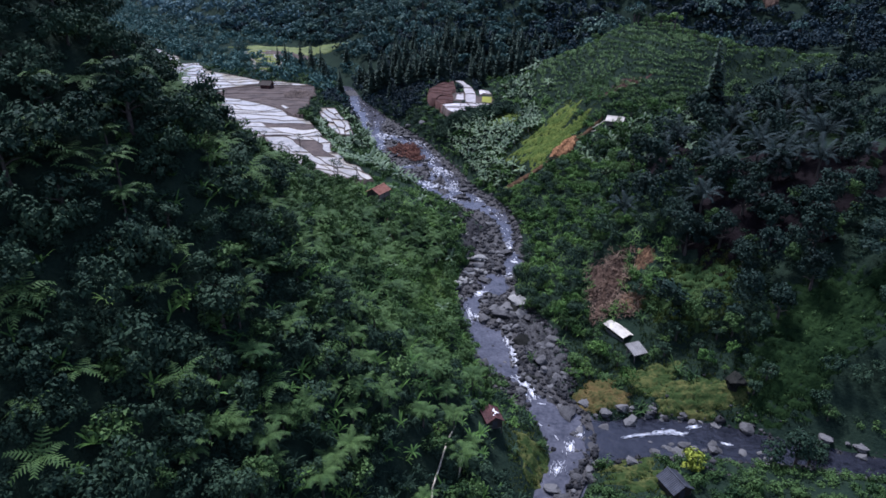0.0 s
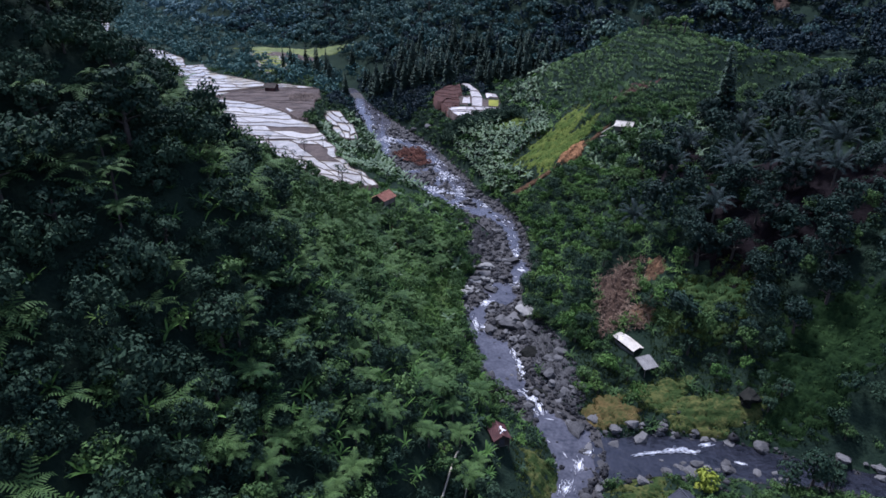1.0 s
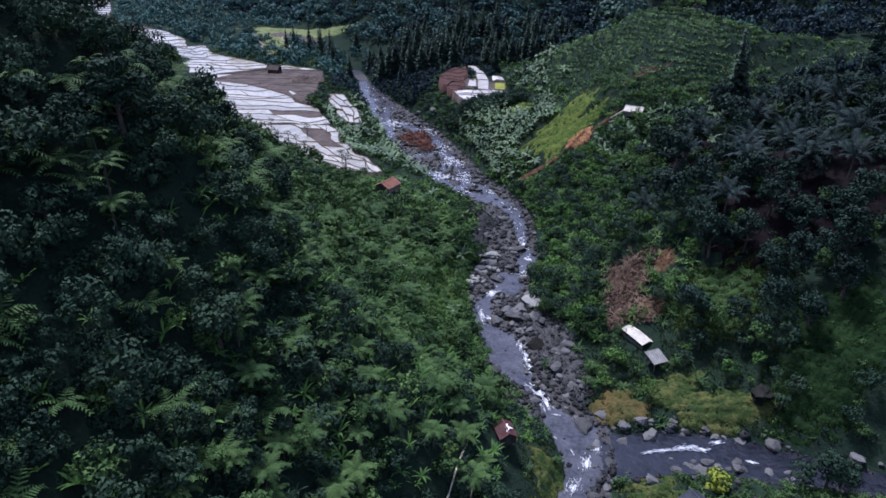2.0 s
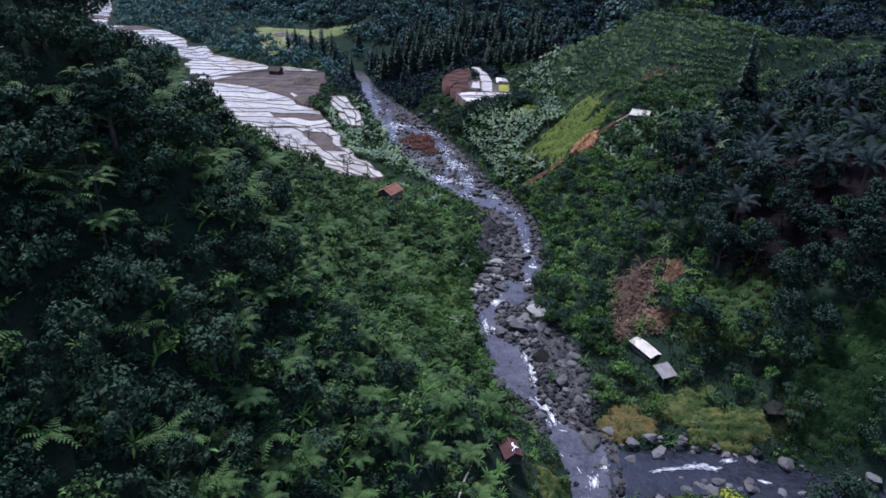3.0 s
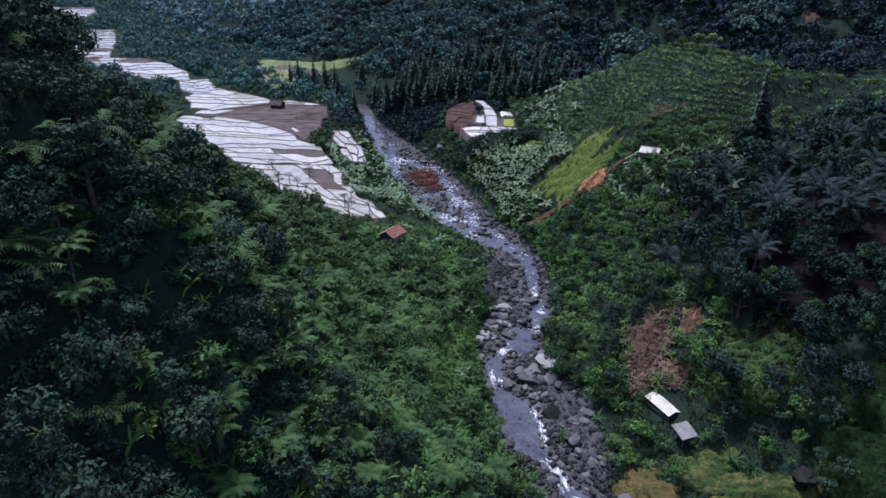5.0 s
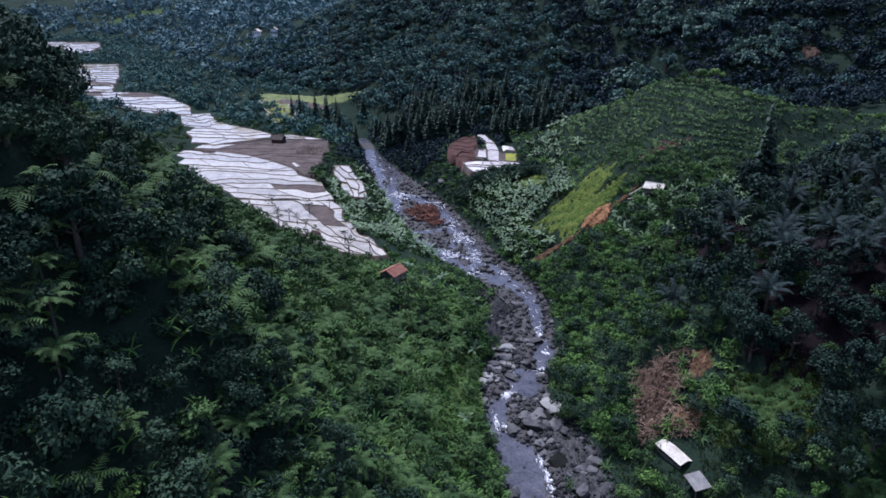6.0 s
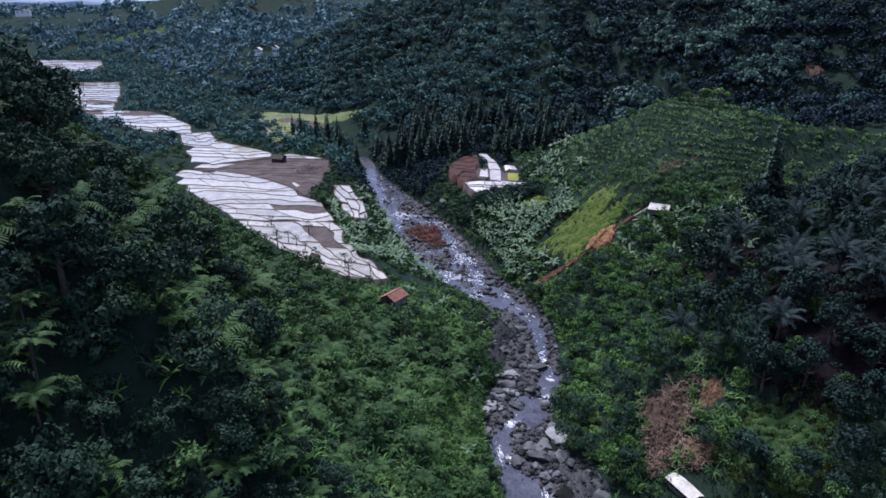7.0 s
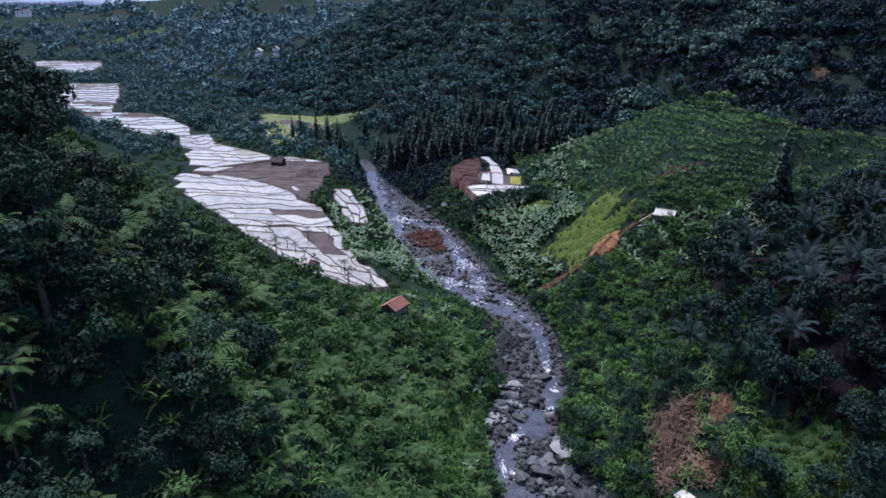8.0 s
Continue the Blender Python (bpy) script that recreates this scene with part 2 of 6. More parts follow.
PADDY_BANK = [(233, -37, -31.5), (245, -42, -33.5), (258, -46.5, -39), (270, -49, -43)]
PADDY_EAST = [(254, 3.5, 19), (262, 0.5, 21), (268.5, -0.5, 21.8)]
PADDY_EAST_MID = [(269.2, 8.8, 12.8), (280, 9.4, 13.8), (292, 9.2, 13.4), (303, 7.4, 11.4), (313, 5.4, 8.8)]
PADDY_EAST_INNER = [(271.5, 4.8, 8.3), (280, 5.3, 8.7), (289, 6.2, 8.5)]
PADDY_EAST_SIDE = [(283, 15.2, 20.2), (288, 15.2, 19.8), (293, 15.2, 19)]
PLOUGHED = [(264, 0.5, 3.4), (270, -2.5, 4.0), (277, -5, 4.4), (285, -6.3, 4.8), (294, -5.4, 5.4), (305, 1.5, 5.0)]
SEEDBED = [(269, 15.3, 19.2), (274, 15.6, 19.6), (280.5, 16, 20.1)]
SHELVES = ((PADDY_LOW, 19.9, 20.3), (PADDY_WEST, 20.3, 21.0), (PADDY_SIDE, 21.2, 21.4), (PADDY_BACK, 21.2, 22.2), (PADDY_MID, 22.3, 23.3), (PADDY_EAST, 20.2, 20.5), (PADDY_EAST_MID, 20.7, 21.4), (PADDY_EAST_INNER, 20.7, 20.9), (PADDY_EAST_SIDE, 21.0, 21.2), (PLOUGHED, 20.4, 22.6), (SEEDBED, 20.8, 20.9), (PADDY_BANK, 17.6, 18.6), (MUD_FLAT, 21.0, 21.1), (MUD_SIDE, 20.4, 20.9))


def to_line(x, y, line):
    """Distance to a polyline in plan, the share of the way along it, and the side (plus: to its right)."""
    best, along, side = np.full(np.shape(x), 1e9), np.zeros(np.shape(x)), np.ones(np.shape(x))
    for k in range(len(line) - 1):
        ax, ay, bx, by = *line[k][:2], *line[k + 1][:2]
        dx, dy = bx - ax, by - ay
        u = np.clip(((x - ax) * dx + (y - ay) * dy) / (dx * dx + dy * dy), 0, 1)
        d = np.hypot(x - ax - u * dx, y - ay - u * dy)
        near = d < best
        best, along = np.where(near, d, best), np.where(near, k + u, along)
        side = np.where(near, np.sign((x - ax) * dy - (y - ay) * dx), side)
    return best, along, side


def flank(table, y, d):
    ys = list(table)
    cols = np.stack([np.interp(y, ys, [table[k][i] for k in ys]) for i in range(8)], -1)
    k = np.clip(np.searchsorted(SPREAD, d) - 1, 0, 6)
    s = np.array(SPREAD, float)
    u = (d - s[k]) / (s[k + 1] - s[k])
    a, b = np.take_along_axis(cols, k[..., None], -1)[..., 0], np.take_along_axis(cols, k[..., None] + 1, -1)[..., 0]
    return a + (b - a) * np.minimum(u, 1) + np.maximum(d - 160, 0) * 0.25


def waves(x, y, size, seed):
    """Cheap smooth relief, about -1 to 1."""
    r = np.random.RandomState(seed)
    out = np.zeros(np.shape(x))
    for k in range(7):
        a, f, p = r.uniform(0, 6.28), r.uniform(0.6, 1.8) * 6.28 / size, r.uniform(0, 6.28)
        out += np.sin((x * math.cos(a) + y * math.sin(a)) * f + p)
    return out / 3.5


def smooth_max(a, b, k):
    return np.logaddexp(a / k, b / k) * k


def height(x, y):
    left, right = np.interp(y, RIVER_Y, RIVER_LEFT), np.interp(y, RIVER_Y, RIVER_RIGHT)
    z = np.where(x < (left + right) / 2, flank(LEFT_SIDE, y, np.maximum(left - x, 0)), flank(RIGHT_SIDE, y, np.maximum(x - right, 0)))
    away = np.maximum(left - x, x - right)
    z = z + np.maximum(y - 340, 0) * 0.018
    floor = 21 + 0.018 * np.maximum(y - 340, 0)
    z = np.where(y > 340, z + (floor - z) * np.clip((y - 340) / 60, 0, 1), z)
    d, u, _ = to_line(x, y, KNOLL)
    top = np.interp(u, range(len(KNOLL)), [k[2] for k in KNOLL])
    knoll = top + 2 - 0.62 * np.sqrt(d * d + 36)
    knoll = knoll + 0.9 * np.clip((x - 84) / 10, 0, 1) * np.clip(3 * np.abs(np.mod(knoll / 3.4, 1) - 0.5) - 0.75, -0.5, 0.5)
    z = smooth_max(z, knoll, 1.2)
    d, u, side = to_line(x, y, EAST_FOOT)
    rise = np.where(side > 0, d, 0)
    hill = 20 + 0.5 * np.minimum(rise, 160) + 0.3 * np.clip(rise - 160, 0, 250) + waves(x, y, 140, 3) * np.clip(rise / 12, 0, 9)
    cap = np.interp(u, [0, 5, 6, 7, 8, 9, 12], [150, 140, 105, 64, 52, 54, 58]) + waves(x, y, 120, 21) * 5
    hill = -smooth_max(-hill, -cap, 6.0)
    z = np.where(rise > 0, smooth_max(z, hill - np.maximum(rise - 420, 0) * 0.12 * np.clip(u - 6, 0, 1), 3.0), z)
    z = np.where(y > 900, np.maximum(z, 30 + 100 * np.exp(-(((x + 470) / 170) ** 2 + ((y - 1600) / 300) ** 2))), z)
    d, u, side = to_line(x, y, WEST_FOOT)
    rise = np.where((side < 0) & (y > 285), d, 0)
    z = z + np.minimum(rise, 220) * 0.42 * np.clip((y - 285) / 60, 0, 1) * np.interp(u, [0, 5, 7], [1, 0.6, 0.2])
    z = z + waves(x, y, 34, 5) * np.clip(away - 8, 0, 40) * 0.035 + waves(x, y, 9, 8) * np.clip(away, 0, 12) * 0.02
    d, u, _ = to_line(x, y, TRIBUTARY)
    bed = 1.9 + 0.45 * u
    z = np.where(d < 16, np.minimum(z, bed + np.maximum(d - np.interp(u, [0, 2, 3.2, 7], [4.2, 4.0, 2.2, 1.8]), 0) * 0.75), z)
    bed = np.interp(y, LEVEL_Y, LEVEL_Z) - 0.7
    t = np.clip((away + 1.0) / 4.0 + np.clip((y - 335) / 20, 0, 1), 0, 1)
    return bed + (z - bed) * t * t * (3 - 2 * t)


def graded(a, b, step, low, high, growth=1.16):
    """Grid lines: even from a to b, then wider and wider out to low and high."""
    mid = list(np.arange(a, b + step, step))
    for end, sign in ((high, 1), (low, -1)):
        s, v = step, mid[-1] if sign > 0 else mid[0]
        while (end - v) * sign > 0:
            s *= growth
            v += sign * s
            mid.insert(len(mid) if sign > 0 else 0, v)
    return np.array(mid)


GX, GY = graded(-75, 115, 1.75, -3200, 3200), graded(35, 330, 1.75, -900, 4600)
GH = height(*np.meshgrid(GX, GY))
for rim, low, high in SHELVES:
    # the ground is dug away under the flooded shelves
    mx, my = np.meshgrid(GX, GY)
    ry = [e[0] for e in rim]
    on = (my > ry[0] - 1.8) & (my < ry[-1] + 1.8) & (mx > np.interp(my, ry, [e[1] for e in rim]) - 1.8) & (mx < np.interp(my, ry, [e[2] for e in rim]) + 1.8)
    GH = np.where(on, np.minimum(GH, low - 0.35 + (high - low) * np.clip((my - ry[0]) / (ry[-1] - ry[0]), 0, 1)), GH)


def ground(x, y):
    """Height of the ground sheet at a place in plan."""
    x, y = np.asarray(x, float), np.asarray(y, float)
    i, j = np.clip(np.searchsorted(GX, x) - 1, 0, len(GX) - 2), np.clip(np.searchsorted(GY, y) - 1, 0, len(GY) - 2)
    u, v = (x - GX[i]) / (GX[i + 1] - GX[i]), (y - GY[j]) / (GY[j + 1] - GY[j])
    return (GH[j, i] * (1 - u) + GH[j, i + 1] * u) * (1 - v) + (GH[j + 1, i] * (1 - u) + GH[j + 1, i + 1] * u) * v


def mesh_from(name, verts, faces, mat, smooth=False):
    me = bpy.data.meshes.new(name)
    verts, faces = np.asarray(verts, np.float32), np.asarray(faces, np.int32)
    me.vertices.add(len(verts))
    me.vertices.foreach_set("co", verts.ravel())
    me.loops.add(faces.size)
    me.loops.foreach_set("vertex_index", faces.ravel())
    me.polygons.add(len(faces))
    me.polygons.foreach_set("loop_start", np.arange(len(faces), dtype=np.int32) * faces.shape[1])
    me.update(calc_edges=True)
    me.materials.append(mat)
    if smooth:
        me.shade_smooth()
    return me


def sheet(nx, ny):
    """Quads of a grid with nx by ny corners, x running fastest."""
    k = (np.arange(ny - 1)[:, None] * nx + np.arange(nx - 1)[None]).ravel()
    return np.stack([k, k + 1, k + nx + 1, k + nx], 1)


xx, yy = np.meshgrid(GX, GY)
land = new("ground", mesh_from("ground", np.stack([xx, yy, GH], -1).reshape(-1, 3), sheet(len(GX), len(GY)), M_GROUND, True))
tagged(land, "green jungle hillsides falling to a stony river bed", "ground", kind="structure")

# river and tributary surfaces
def ribbon(name, rows, mat, label, across=9, ripple=0.0):
    """Water surface through rows of (left point, right point, level)."""
    v = []
    for (ax, ay), (bx, by), z in rows:
        for k in range(across):
            u = k / (across - 1)
            v.append((ax + (bx - ax) * u, ay + (by - ay) * u, z))
    return tagged(new(name, mesh_from(name, v, sheet(across, len(rows)), mat, True)), label, "river", kind="structure")


rows = []
for y in np.arange(-60, 345, 1.5):
    l, r = np.interp(y, RIVER_Y, RIVER_LEFT), np.interp(y, RIVER_Y, RIVER_RIGHT)
    rows.append(((l - 1.5, y), (r + 1.5, y), float(np.interp(y, LEVEL_Y, LEVEL_Z)) - 0.1))
ribbon("water", rows, M_WATER, "shallow grey mountain river running over boulders")


# where the water runs between the stones: (x, y, half width)
MAIN_RUN = [(-42, 321, 4), (-35.5, 303, 4.5), (-30, 288, 5), (-29, 275, 3.2), (-26, 261, 2.8), (-24.6, 243, 2.3), (-19.4, 227, 2.3), (-8.8, 217.5, 2.1), (-4.4, 209, 1.8), (0, 201, 2), (6.2, 198, 2.4),
            (11.2, 194.8, 2.9), (15.9, 190.5, 2.8), (17.5, 184, 2), (18.1, 178, 1.9), (18.1, 172, 1.6), (17.9, 166, 0.7), (18.2, 160, 2.4), (17.6, 155, 2.4), (16.5, 150.5, 0.5)]
LOWER_RUN = [(16.5, 150.5, 0.5), (13.2, 149, 3.4), (12.4, 147, 4.3), (12, 143.5, 2.9), (8.6, 142, 0.7), (6.5, 138, 2.3), (6, 133, 1.8), (6.4, 128, 1.7), (9, 124.5, 3.5), (10, 119, 3.8), (10.6, 113, 3.0),
             (13.5, 109.5, 1.1), (15.9, 106, 0.8), (17.2, 101, 2.2), (20, 96.5, 4.4), (21.5, 92, 4.1), (20, 88, 3.2), (17.5, 84, 2.9), (15, 78, 3.0), (11, 65, 4.9), (5, 45, 4.9), (3, 40, 4.9)]
EAST_RUN = [(-27, 268, 1.6), (-17, 263.3, 2.2), (-10.2, 256.5, 2.4), (-5, 241.7, 2), (-1.8, 231.3, 1.8), (3.2, 219.7, 2), (3.8, 209, 1.4), (1.7, 202.3, 1)]
CROSS_RUN = [(-21, 231, 0.9), (-12, 232, 0.8), (-5, 236, 1.0), (-2, 230, 0.8), (-3, 222, 0.9), (-6, 215, 0.8), (2, 211, 0.9), (8, 206, 1.0), (12, 198, 1.0)]
CHUTE = [(13.1, 124, 0.7), (14, 118.7, 0.6), (14.5, 113.4, 0.6), (13.5, 109.5, 0.9)]
RUNS = (MAIN_RUN, LOWER_RUN, EAST_RUN, CROSS_RUN, CHUTE)


def channel(x, y):
    """How far the gravel stands above (minus: below) the water."""
    best = np.full(np.shape(x), 9.0)
    for run in RUNS:
        d, u, _ = to_line(x, y, run)
        best = np.minimum(best, d - np.interp(u, range(len(run)), [p[2] for p in run]))
    return np.clip((best + 0.45 * waves(x, y, 2.2, 74)) * 0.4, -0.5, 0.4) - 0.24 * np.clip((y - 192) / 10, 0, 1)


def bed_level(x, y):
    """Level of the gravel bed in the river."""
    rough = np.interp(y, [180, 200], [1.0, 1.7])
    return np.interp(y, LEVEL_Y, LEVEL_Z) - 0.1 + channel(x, y) + rough * (0.1 * waves(x, y, 3.4, 71) + 0.1 * waves(x, y, 1.5, 72))


by = np.repeat(np.arange(40, 335, 0.5), 44)
bl, br = np.interp(by, RIVER_Y, RIVER_LEFT), np.interp(by, RIVER_Y, RIVER_RIGHT)
bx = (bl + br) / 2 + np.tile(np.linspace(-1.12, 1.12, 44), len(by) // 44) * (br - bl) / 2
tagged(new("river_bed", mesh_from("river_bed", np.c_[bx, by, bed_level(bx, by)], sheet(44, len(by) // 44), M_GRAVEL, True)), "bed of dark grey gravel with water running through it", "gravel", kind="structure")
rows = []
tx, ty = [p[0] for p in TRIBUTARY], [p[1] for p in TRIBUTARY]
for u in np.arange(0, 7.01, 0.1):
    x, y = np.interp(u, range(8), tx), np.interp(u, range(8), ty)
    w = float(np.interp(u, [0, 2, 3.2, 7], [5.2, 4.8, 3.0, 2.4])) + 0.35 * math.sin(u * 9)
    rows.append(((x + 0.7, y - w), (x + 1.0, y + w), 2.6 + 0.45 * u))
ribbon("water", rows, M_RAPID, "side stream with white rapids joining the river")

# far backdrop strip, its haze carried by the material's colour
far_line = [(a, 2700 + 90 * math.sin(a * 0.21)) for a in range(-60, 41, 2)]
v = []
for a, q in far_line:
    x, y = q * math.sin(radians(a)), q * math.cos(radians(a))
    v += [(x, y, -20), (x, y, 62 + 14 * math.sin(a * 0.35) + 8 * math.sin(a * 0.9 + 1)), (x * 1.3, y * 1.3, 70 + 16 * math.sin(a * 0.25 + 2))]
tagged(new("backdrop", mesh_from("backdrop", v, sheet(3, len(far_line)), M_HAZE, True)), "far range beyond the valley, coloured pale for haze", "distant hills", kind="structure")

# ---------------------------------------------------------------- plant shapes, as plain arrays of corners and quads
def turn_about(axis, a):
    return np.array(Matrix.Rotation(a, 3, axis))


def leaves(centres, normals, size, rs, slim=0.58):
    """A pointed leaf at each centre, lying across its normal."""
    n = len(centres)
    side = np.cross(normals, rs.normal(size=(n, 3)))
    side /= np.linalg.norm(side, axis=1)[:, None] + 1e-9
    along = np.cross(side, normals)
    s = size * rs.uniform(0.6, 1.35, (n, 1))
    tip = along * s
    edge = side * s * slim
    v = np.stack([centres - tip * 0.6 - edge, centres - tip * 0.6 + edge, centres + tip - normals * s * 0.3], 1).reshape(-1, 3)
    return v, np.arange(3 * n).reshape(n, 3)


def unit(v):
    return v / (np.linalg.norm(v, axis=-1, keepdims=True) + 1e-9)


def shell(n, centre, radii, rs, low=-0.25):
    """Points and outward directions on the upper part of an uneven ball."""
    d = unit(rs.normal(size=(n * 3, 3)))
    d = d[d[:, 2] > low][:n]
    r = rs.uniform(0.72, 1.06, (len(d), 1))
    return np.array(centre) + d * r * np.array(radii), unit(d / np.array(radii) + rs.normal(size=d.shape) * 0.26 / min(radii))


def joined(bits):
    v, f, k = [], [], 0
    for a, b in bits:
        v.append(a)
        f.append(b + k)
        k += len(a)
    return np.concatenate(v), np.concatenate(f)


def clump(rs, n=46, r=1.0, h=0.8, leaf=0.2, lobes=4):
    bits = []
    for k in range(lobes):
        a, q = rs.uniform(0, 6.28), rs.uniform(0.2, 0.62) * r
        s = rs.uniform(0.42, 0.72)
        c, m = shell(n // lobes, (q * math.cos(a), q * math.sin(a), h * rs.uniform(0.25, 0.62)), (r * s, r * s, h * s), rs)
        bits.append(leaves(c, m, leaf, rs))
    return joined(bits)


def crown(rs, n=420, r=1.0, low=0.45, tall=0.9, leaf=0.11, lobes=13):
    """A tree's crown, one unit wide in radius: lobes round a middle, gaps between them."""
    bits = []
    for k in range(lobes):
        a, e = k * 2.4 + rs.uniform(-0.5, 0.5), rs.uniform(-0.35, 1.0)
        q = r * rs.uniform(0.45, 0.72) * math.sqrt(max(0.05, 1 - 0.75 * e * e))
        s = rs.uniform(0.28, 0.46)
        centre, radii = (q * math.cos(a), q * math.sin(a), low + tall * (0.5 + 0.5 * e)), (s, s, s * 0.78)
        c, m = shell(n // lobes, centre, radii, rs, -0.5)
        bits.append(leaves(c, m, leaf, rs))
    return joined(bits)


def tube(points, radii, sides=6):
    """Tapered round limb through points, as quads."""
    p = np.array(points, float)
    v, f = [], []
    for i in range(len(p)):
        d = unit(p[min(i + 1, len(p) - 1)] - p[max(i - 1, 0)])
        a = unit(np.cross(d, (0.3, 0.9, 0.1)))
        b = np.cross(d, a)
        for k in range(sides):
            w = 6.2832 * k / sides
            v.append(p[i] + (a * math.cos(w) + b * math.sin(w)) * radii[i])
    for i in range(len(p) - 1):
        for k in range(sides):
            m = (k + 1) % sides
            f.append((i * sides + k, i * sides + m, (i + 1) * sides + m, (i + 1) * sides + k))
    return np.array(v), np.array(f)


def limbs(rs, high, thick, reach, count=4):
    top = (rs.uniform(-0.05, 0.05), rs.uniform(-0.05, 0.05), high)
    bits = [tube([(0, 0, -0.25), (top[0] * 0.3, top[1] * 0.3, high * 0.4), top], [thick * 1.3, thick, thick * 0.4])]
    for k in range(count):
        a, z = k * 2.4 + rs.uniform(0, 1), high * rs.uniform(0.42, 0.85)
        q = reach * rs.uniform(0.5, 0.8)
        bits.append(tube([(0, 0, z), (q * 0.5 * math.cos(a), q * 0.5 * math.sin(a), z + q * 0.3), (q * math.cos(a), q * math.sin(a), z + q * 0.45)], [thick * 0.5, thick * 0.32, thick * 0.12], 5))
    return joined(bits)


def frond(rs, length, rise, droop, pairs, width, leaflet):
    """An arching feather leaf along x: a thin rib with paired leaflets."""
    u = np.linspace(0.12, 1, pairs)
    x = length * (u - 0.18 * u * u * droop)
    z = length * (rise * u - droop * u * u)
    tx, tz = np.gradient(x), np.gradient(z)
    t = unit(np.stack([tx, 0 * tx, tz], 1))
    v, f = [], []
    for i in range(pairs):
        w = width * math.sin(min(1, 0.25 + u[i]) * 2.7) * rs.uniform(0.85, 1.15) + 0.03 * length
        base = np.array([x[i], 0, z[i]])
        for s in (-1, 1):
            tip = base + t[i] * w * 0.55 + np.array([0, s * w, -w * 0.28])
            k = len(v)
            v += [base - t[i] * leaflet * 0.5, base + t[i] * leaflet * 0.5, tip + t[i] * leaflet * 0.22, tip - t[i] * leaflet * 0.22]
            f.append((k, k + 1, k + 2, k + 3))
    rib = tube([(0, 0, 0), (x[pairs // 2], 0, z[pairs // 2]), (x[-1], 0, z[-1])], [0.02 * length, 0.014 * length, 0.004 * length], 3)
    return joined([(np.array(v), np.array(f)), rib])


def rosette(rs, count, length, rise, droop, pairs, width, leaflet, base=0.0, spread=0.25):
    bits = []
    for k in range(count):
        young = k / max(1, count - 1)
        v, f = frond(rs, length * rs.uniform(0.8, 1.1), rise + spread * (young * 3 - 0.6), droop * rs.uniform(0.7, 1.2), pairs, width, leaflet)
        bits.append((v @ turn_about("Z", k * 2.4 + rs.uniform(-0.2, 0.2)).T + np.array([0, 0, base]), f))
    return joined(bits)


def blade(rs, length, width, rise, droop, steps=5):
    """A broad torn banana leaf along x, folded at its rib."""
    v, f = [], []
    for i in range(steps + 1):
        u = i / steps
        w = width * (math.sin(math.pi * min(1, 0.12 + 0.86 * u)) ** 0.6) * rs.uniform(0.85, 1.1) if i < steps else 0.04
        x, z = length * (u - 0.15 * droop * u * u), length * (rise * u - droop * u * u)
        v += [(x, -w / 2, z - 0.2 * w), (x, 0, z), (x, w / 2, z - 0.2 * w)]
    for i in range(steps):
        for k in (0, 1):
            a = i * 3 + k
            f.append((a, a + 1, a + 4, a + 3))
    return np.array(v), np.array(f)


def banana_leaves(rs, count=9, length=2.3, width=0.62, base=1.5, steps=5):
    bits = []
    for k in range(count):
        v, f = blade(rs, length * rs.uniform(0.75, 1.1), width, rs.uniform(0.35, 1.5), rs.uniform(0.45, 1.0), steps)
        bits.append((v @ turn_about("Z", k * 2.4 + rs.uniform(-0.4, 0.4)).T + np.array([0, 0, base]), f))
    return joined(bits)


def conifer_boughs(rs, tall=1.0, wide=0.2, layers=24, each=9):
    """Whorls of short boughs, narrower towards the tip, each a bent leaf-like blade."""
    v, f = [], []
    for i in range(layers):
        u = i / (layers - 1)
        z0, r = tall * (0.06 + 0.92 * u), wide * (1.04 - u) ** 0.75 * rs.uniform(0.7, 1.2)
        for k in range(each):
            a = k * 6.283 / each + rs.uniform(0, 1.2)
            d, t = np.array([math.cos(a), math.sin(a), 0]), np.array([-math.sin(a), math.cos(a), 0])
            c = np.array([0, 0, z0 + rs.uniform(-0.02, 0.02) * tall])
            w, lift = r * rs.uniform(0.3, 0.45), np.array([0, 0, rs.uniform(-0.03, 0.03) * tall])
            q = len(v)
            v += [c, c + d * r * 0.6 + t * w + lift, c + d * r * rs.uniform(0.85, 1.2) - (0, 0, 0.025 * tall), c + d * r * 0.6 - t * w + lift]
            f.append((q, q + 1, q + 2, q + 3))
    return np.array(v), np.array(f)


def tuft(rs, n=7, h=0.5, spread=0.35):
    v, f = [], []
    for k in range(n):
        a = rs.uniform(0, 6.28)
        d, s = np.array([math.cos(a), math.sin(a), 0]), np.array([-math.sin(a), math.cos(a), 0]) * 0.07
        b = d * rs.uniform(0, spread)
        t = b + d * rs.uniform(0.1, 0.4) * h + np.array([0, 0, h * rs.uniform(0.6, 1.1)])
        q = len(v)
        v += [b - s, b + s, t + s * 0.4, t - s * 0.4]
        f.append((q, q + 1, q + 2, q + 3))
    return np.array(v), np.array(f)


